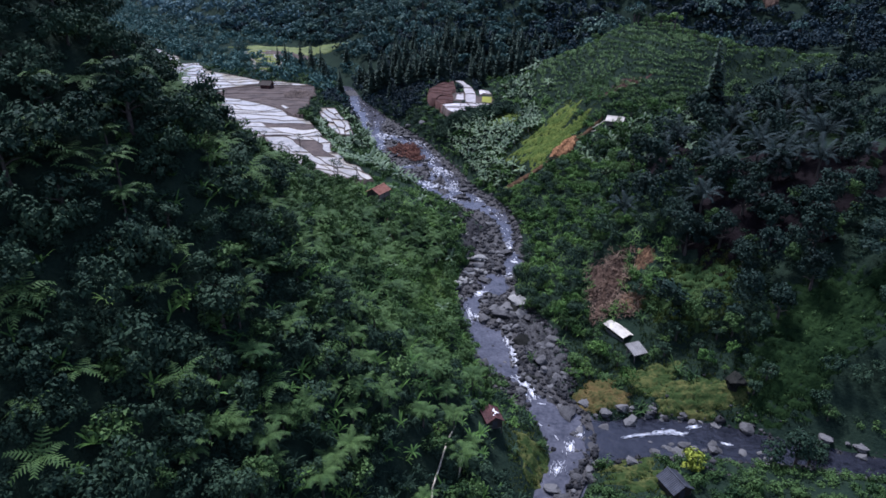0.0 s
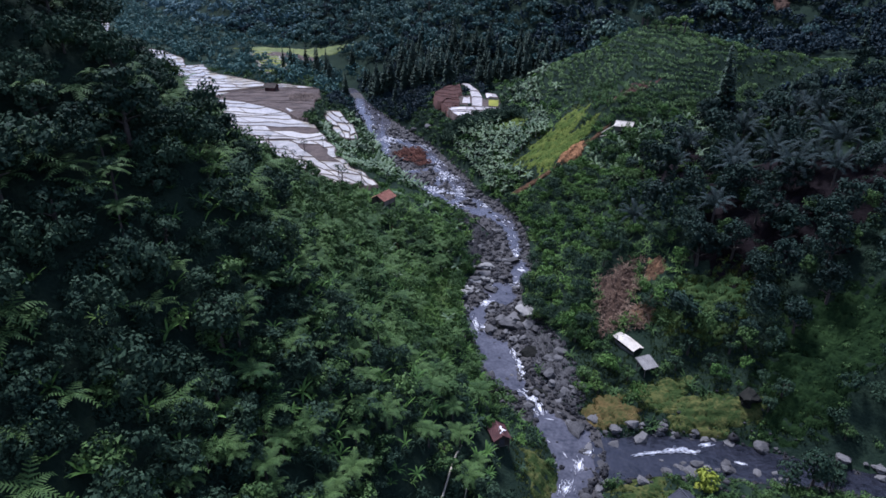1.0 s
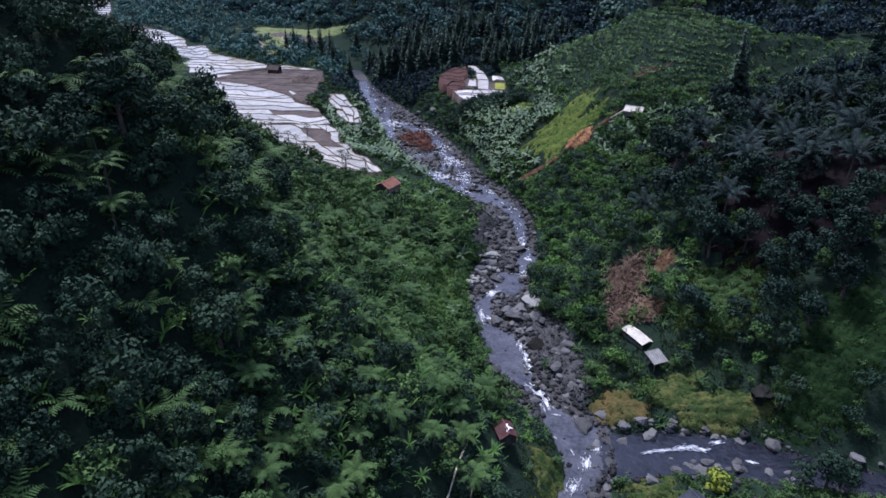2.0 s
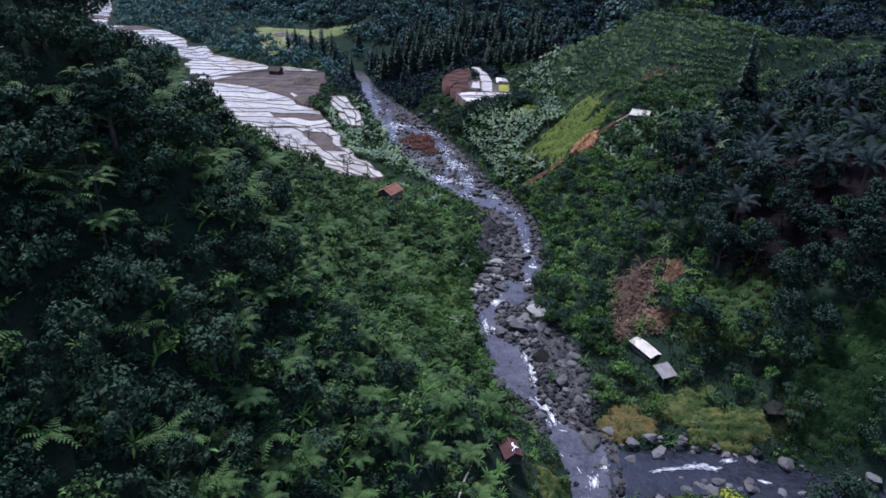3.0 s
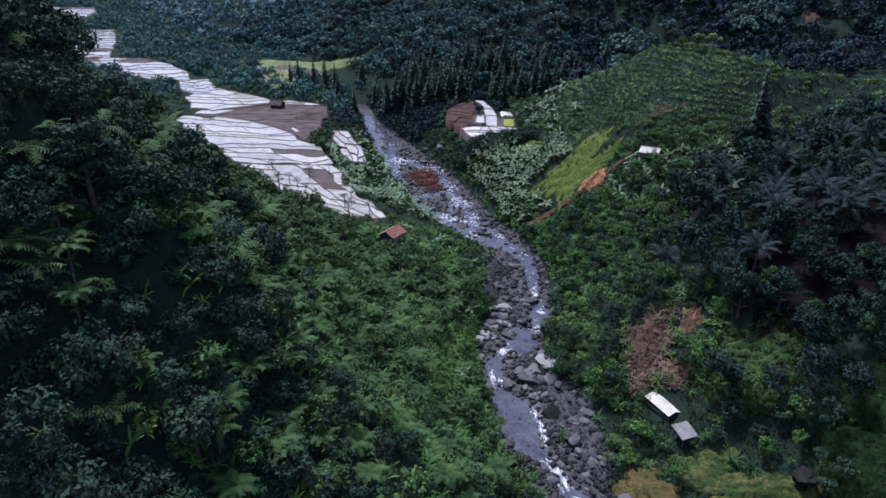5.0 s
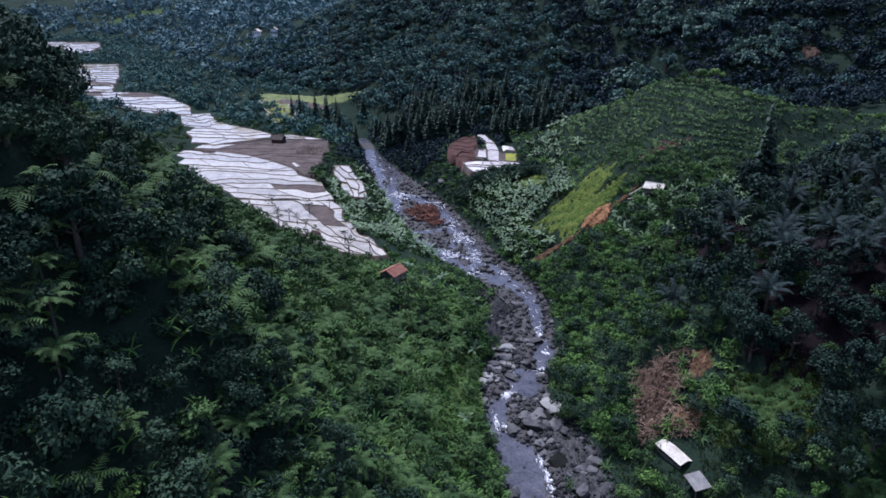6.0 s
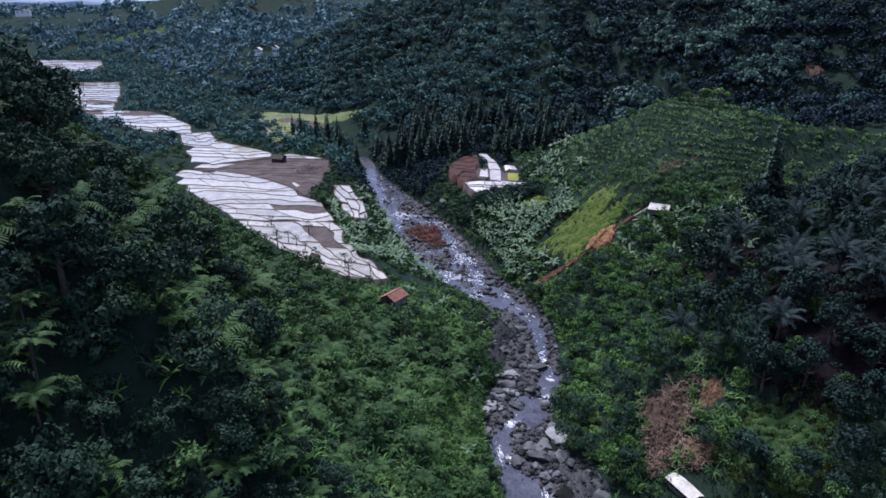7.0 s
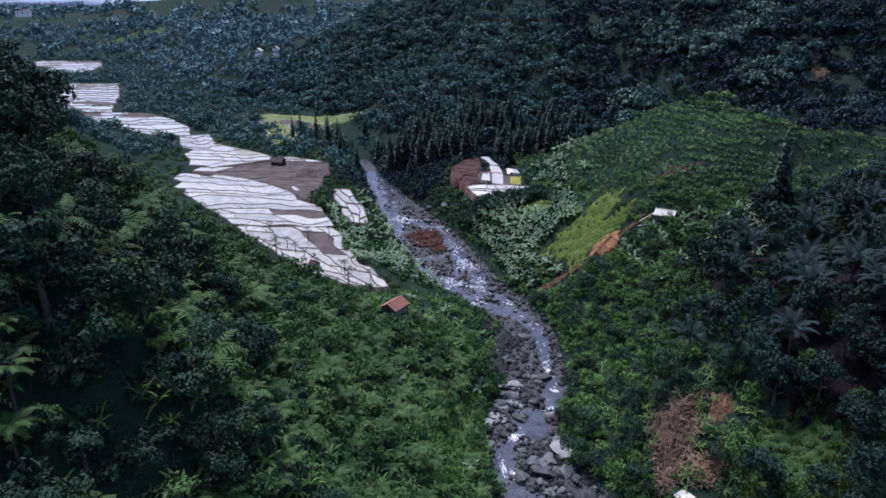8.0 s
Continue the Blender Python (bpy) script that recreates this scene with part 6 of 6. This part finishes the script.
def hut(name, label, category, long, wide, wall, rise, eave, roof_mat, wall_mat, roof_name="roof", wave_n=14, open_side=False, stilts=0.0, door=True):
    """A small gabled hut along y: posts, walls with gables, door, two roof slopes, ridge cap."""
    t = thing(name, label, category)
    x, y, top = wide / 2, long / 2, stilts + wall
    for px in (-x, x):
        for py in (-y, 0, y):
            part("post", box(bmesh.new(), px - 0.07, px + 0.07, py - 0.07, py + 0.07, -1.2, top), M_DARKWOOD, t)
    bm = box(bmesh.new(), -x, x, -y, y, stilts - 0.1, stilts)
    part("floor", bm, M_WOOD, t)
    for s in (-1, 1):
        if not (open_side and s > 0):
            part("side_wall", box(bmesh.new(), s * x - 0.04, s * x + 0.04, -y, y, stilts, top), wall_mat, t)
        bm = bmesh.new()
        yy0 = s * y
        lo = stilts + (wall * 0.55 if open_side else 0)
        vs = [bm.verts.new(p) for p in ((-x, yy0, lo), (x, yy0, lo), (x, yy0, top), (0, yy0, top + rise), (-x, yy0, top))]
        f = bm.faces.new(vs)
        bmesh.ops.solidify(bm, geom=[f], thickness=0.06)
        gable = part("end_wall", bm, wall_mat, t)
        if door and s < 0:
            part("doorway", box(bmesh.new(), -0.4, 0.4, yy0 - 0.05, yy0 + 0.02, stilts, stilts + min(1.8, wall * 0.9)), M_DARKGLASS, gable)
        else:
            part("window", box(bmesh.new(), -0.35, 0.35, yy0 - 0.05 * (s < 0) - 0.02, yy0 + 0.02 + 0.05 * (s > 0), stilts + wall * 0.45, stilts + wall * 0.85), M_DARKGLASS, gable)
    k = rise / x
    for s in (-1, 1):
        e = x + eave
        pts = [(s * e, -y - eave, top + rise - k * e), (s * e, y + eave, top + rise - k * e), (0.0, y + eave, top + rise + 0.02), (0.0, -y - eave, top + rise + 0.02)]
        part(roof_name, corrugated(bmesh.new(), pts if s > 0 else [pts[1], pts[0], pts[3], pts[2]], wave_n, sag=0.03), roof_mat, t)
    part("ridge_cap", beam(bmesh.new(), (0, -y - eave, top + rise + 0.06), (0, y + eave, top + rise + 0.06), 0.16), roof_mat, t)
    return t


def stand(t, x, y, z, a):
    t.matrix_basis = pose(x, y, z, 0, 0, a)


def base(x, y, r=2.0):
    return float(max(ground(x + r * math.cos(a), y + r * math.sin(a)) for a in (0, 1.57, 3.14, 4.71))) - 0.2


stand(hut("tiled_hut", "wooden field hut with a clay tile roof on the slope", "hut", 4.4, 3.7, 1.6, 1.0, 0.4, M_TILE, M_WOOD, wave_n=18, stilts=0.7), -16.5, 164.5, 19.3, -32)
stand(hut("hill_hut", "hillside hut with a pale zinc roof and open front", "hut", 4.6, 4.2, 1.6, 0.9, 0.5, M_ZINC, M_WOOD, open_side=True), 54.0, 210.5, base(54, 210.5), 62)
stand(hut("red_hut", "small hut with a rusty red roof among riverside trees", "hut", 3.0, 2.3, 1.5, 0.7, 0.3, M_REDROOF, M_DARKWOOD), 7.8, 87.8, base(7.8, 87.8, 1), 15)
stand(hut("dark_hut", "dark roofed hut beside the golden bush", "hut", 3.6, 3.0, 1.6, 0.9, 0.4, M_SLATE, M_DARKWOOD), 35.0, 79.0, base(35, 79, 1), 20)
stand(hut("field_hut", "dark brown hut on the drained mud field", "hut", 4.4, 3.6, 1.8, 1.3, 0.4, M_DARKWOOD, M_REDROOF), -76.0, 297.5, 21.0, 75)
stand(hut("bank_hut", "low red brown hut at the foot of the rice terraces", "hut", 2.0, 1.6, 1.0, 0.5, 0.25, M_REDROOF, M_WOOD), -39.3, 189.6, 20.3, 60)


def long_shed():
    """The long shed: posts, boarded walls and a low pitched pale roof."""
    t = thing("long_shed", "long low shed with a pale zinc roof below the landslip", "shed")
    long, wide, top = 5.7, 2.3, 2.1
    for px in (-wide / 2, wide / 2):
        for k in range(4):
            py = -long / 2 + long * k / 3
            part("post", box(bmesh.new(), px - 0.06, px + 0.06, py - 0.06, py + 0.06, -1.5, top), M_WOOD, t)
        part("side_wall", box(bmesh.new(), px - 0.03, px + 0.03, -long / 2, long / 2, -0.4, 1.25), M_OLDZINC, t)
    part("back_wall", box(bmesh.new(), -wide / 2, wide / 2, long / 2 - 0.04, long / 2 + 0.04, -0.4, 2.0), M_WOOD, t)
    bm = bmesh.new()
    n, m, rows = 8, 40, []
    for j in range(m + 1):
        row = []
        for i in range(n + 1):
            u = i / n * 2 - 1
            z = top + 0.5 * (1 - abs(u)) + 0.02 * (j % 2)
            p = Vector((u * (wide / 2 + 0.35), -long / 2 - 0.35 + (long + 0.7) * j / m, z))
            row.append((bm.verts.new(p + Vector((0, 0, 0.03))), bm.verts.new(p)))
        rows.append(row)
    for j in range(m):
        for i in range(n):
            p, q, s, w = rows[j][i], rows[j][i + 1], rows[j + 1][i + 1], rows[j + 1][i]
            bm.faces.new((p[0], q[0], s[0], w[0]))
            bm.faces.new((w[1], s[1], q[1], p[1]))
    part("roof", bm, M_ZINC, t)
    part("end_beam", beam(bmesh.new(), (-wide / 2, -long / 2, top), (wide / 2, -long / 2, top), 0.1), M_WOOD, t)
    return t


stand(long_shed(), 35.7, 119.1, 5.7, 25)
lean = thing("lean_to", "small lean-to with an old grey corrugated roof beside the shed", "shed")
for px, pz in ((-1.2, 1.35), (1.2, 2.05)):
    for py in (-1.1, 1.1):
        part("post", box(bmesh.new(), px - 0.05, px + 0.05, py - 0.05, py + 0.05, -1.2, pz), M_WOOD, lean)
part("roof", corrugated(bmesh.new(), [(-1.6, -1.6, 1.3), (-1.6, 1.6, 1.3), (1.5, 1.6, 2.15), (1.5, -1.6, 2.15)], 7, depth=0.1, sag=0.06), M_OLDZINC, lean)
part("back_panel", box(bmesh.new(), 1.17, 1.23, -1.1, 1.1, 0, 1.5), M_OLDZINC, lean)
stand(lean, 37.2, 111.6, base(37.2, 111.6, 1.0) - 0.1, 112)


def rail(name, points, radius, mat, label, category, lift=0.5):
    """A long bent pole or pipe lying over the ground."""
    p = [(x, y, float(ground(x, y)) + lift) for x, y in points]
    return tagged(new(name, mesh_from(name, *tube(p, [radius] * len(p), 8), mat, True)), label, category)


rail("water_pipe", [(1.8, 81), (0.9, 78), (0.2, 75), (-0.6, 72), (-1.4, 69), (-1.6, 64)], 0.13, M_BAMBOO, "long pale water pipe running down the slope", "pipe", 0.9)
rail("bamboo_pole", [(3.0, 78.4), (2.6, 76), (2.2, 73.5)], 0.1, M_BAMBOO, "straight bamboo pole lying on the bank", "pole", 0.7)
rail("fallen_trunk", [(-5.4, 152), (-4.9, 149.5), (-4.8, 147.5)], 0.12, M_BAMBOO, "pale bare fallen trunk on the green bank", "trunk", 0.9)
for k, (a, b) in enumerate((((47.2, 211.8), (52, 213.2)), ((46.6, 210.2), (50.5, 209.2)))):
    rail("roof_pole", [a, ((a[0] + b[0]) / 2, (a[1] + b[1]) / 2), b], 0.14, M_BAMBOO, "pale pole stacked beside the hillside hut", "pole", 1.2)

cloth = new("washing", mesh_from("washing", *joined([streak(r, 8.1 + 0.3 * math.sin(k * 1.9), 87.0 + 0.45 * k, base(7.8, 87.8, 1) + 2.2, 0.4 + 0.9 * (-1) ** k, 1.0, 0.22) for k in range(3)]), M_CLOTH))
tagged(cloth, "white washing thrown over the red roof", "cloth")


def house(name, label, long, wide, high, roof_mat):
    t = thing(name, label, "house")
    wall = part("wall", box(bmesh.new(), -wide / 2, wide / 2, -long / 2, long / 2, -2, high), M_WHITE, t)
    for k in range(3):
        px = -wide / 2 + wide * (k + 0.5) / 3
        part("window", box(bmesh.new(), px - 0.5, px + 0.5, -long / 2 - 0.06, -long / 2 + 0.02, high * 0.35, high * 0.75), M_DARKGLASS, wall)
    for s in (-1, 1):
        e = wide / 2 + 0.5
        pts = [(s * e, -long / 2 - 0.5, high - 0.3), (s * e, long / 2 + 0.5, high - 0.3), (0.0, long / 2 + 0.5, high + 1.6), (0.0, -long / 2 - 0.5, high + 1.6)]
        part("roof", corrugated(bmesh.new(), pts if s > 0 else [pts[1], pts[0], pts[3], pts[2]], 8), roof_mat, t)
    return t


stand(house("white_house", "white house standing among trees on the far slope", 5, 4.5, 5, M_ZINC), -136, 533, base(-136, 533) + 0.5, 10)
stand(house("white_house", "low white houses among trees in the far valley", 4, 5, 3, M_ZINC), -152, 545, base(-152, 545) + 0.8, -10)
stand(house("red_roof_house", "distant white house with a red tile roof on the ridge", 14, 18, 6, M_TILE), -610, 1010, base(-610, 1010) + 8, 25)
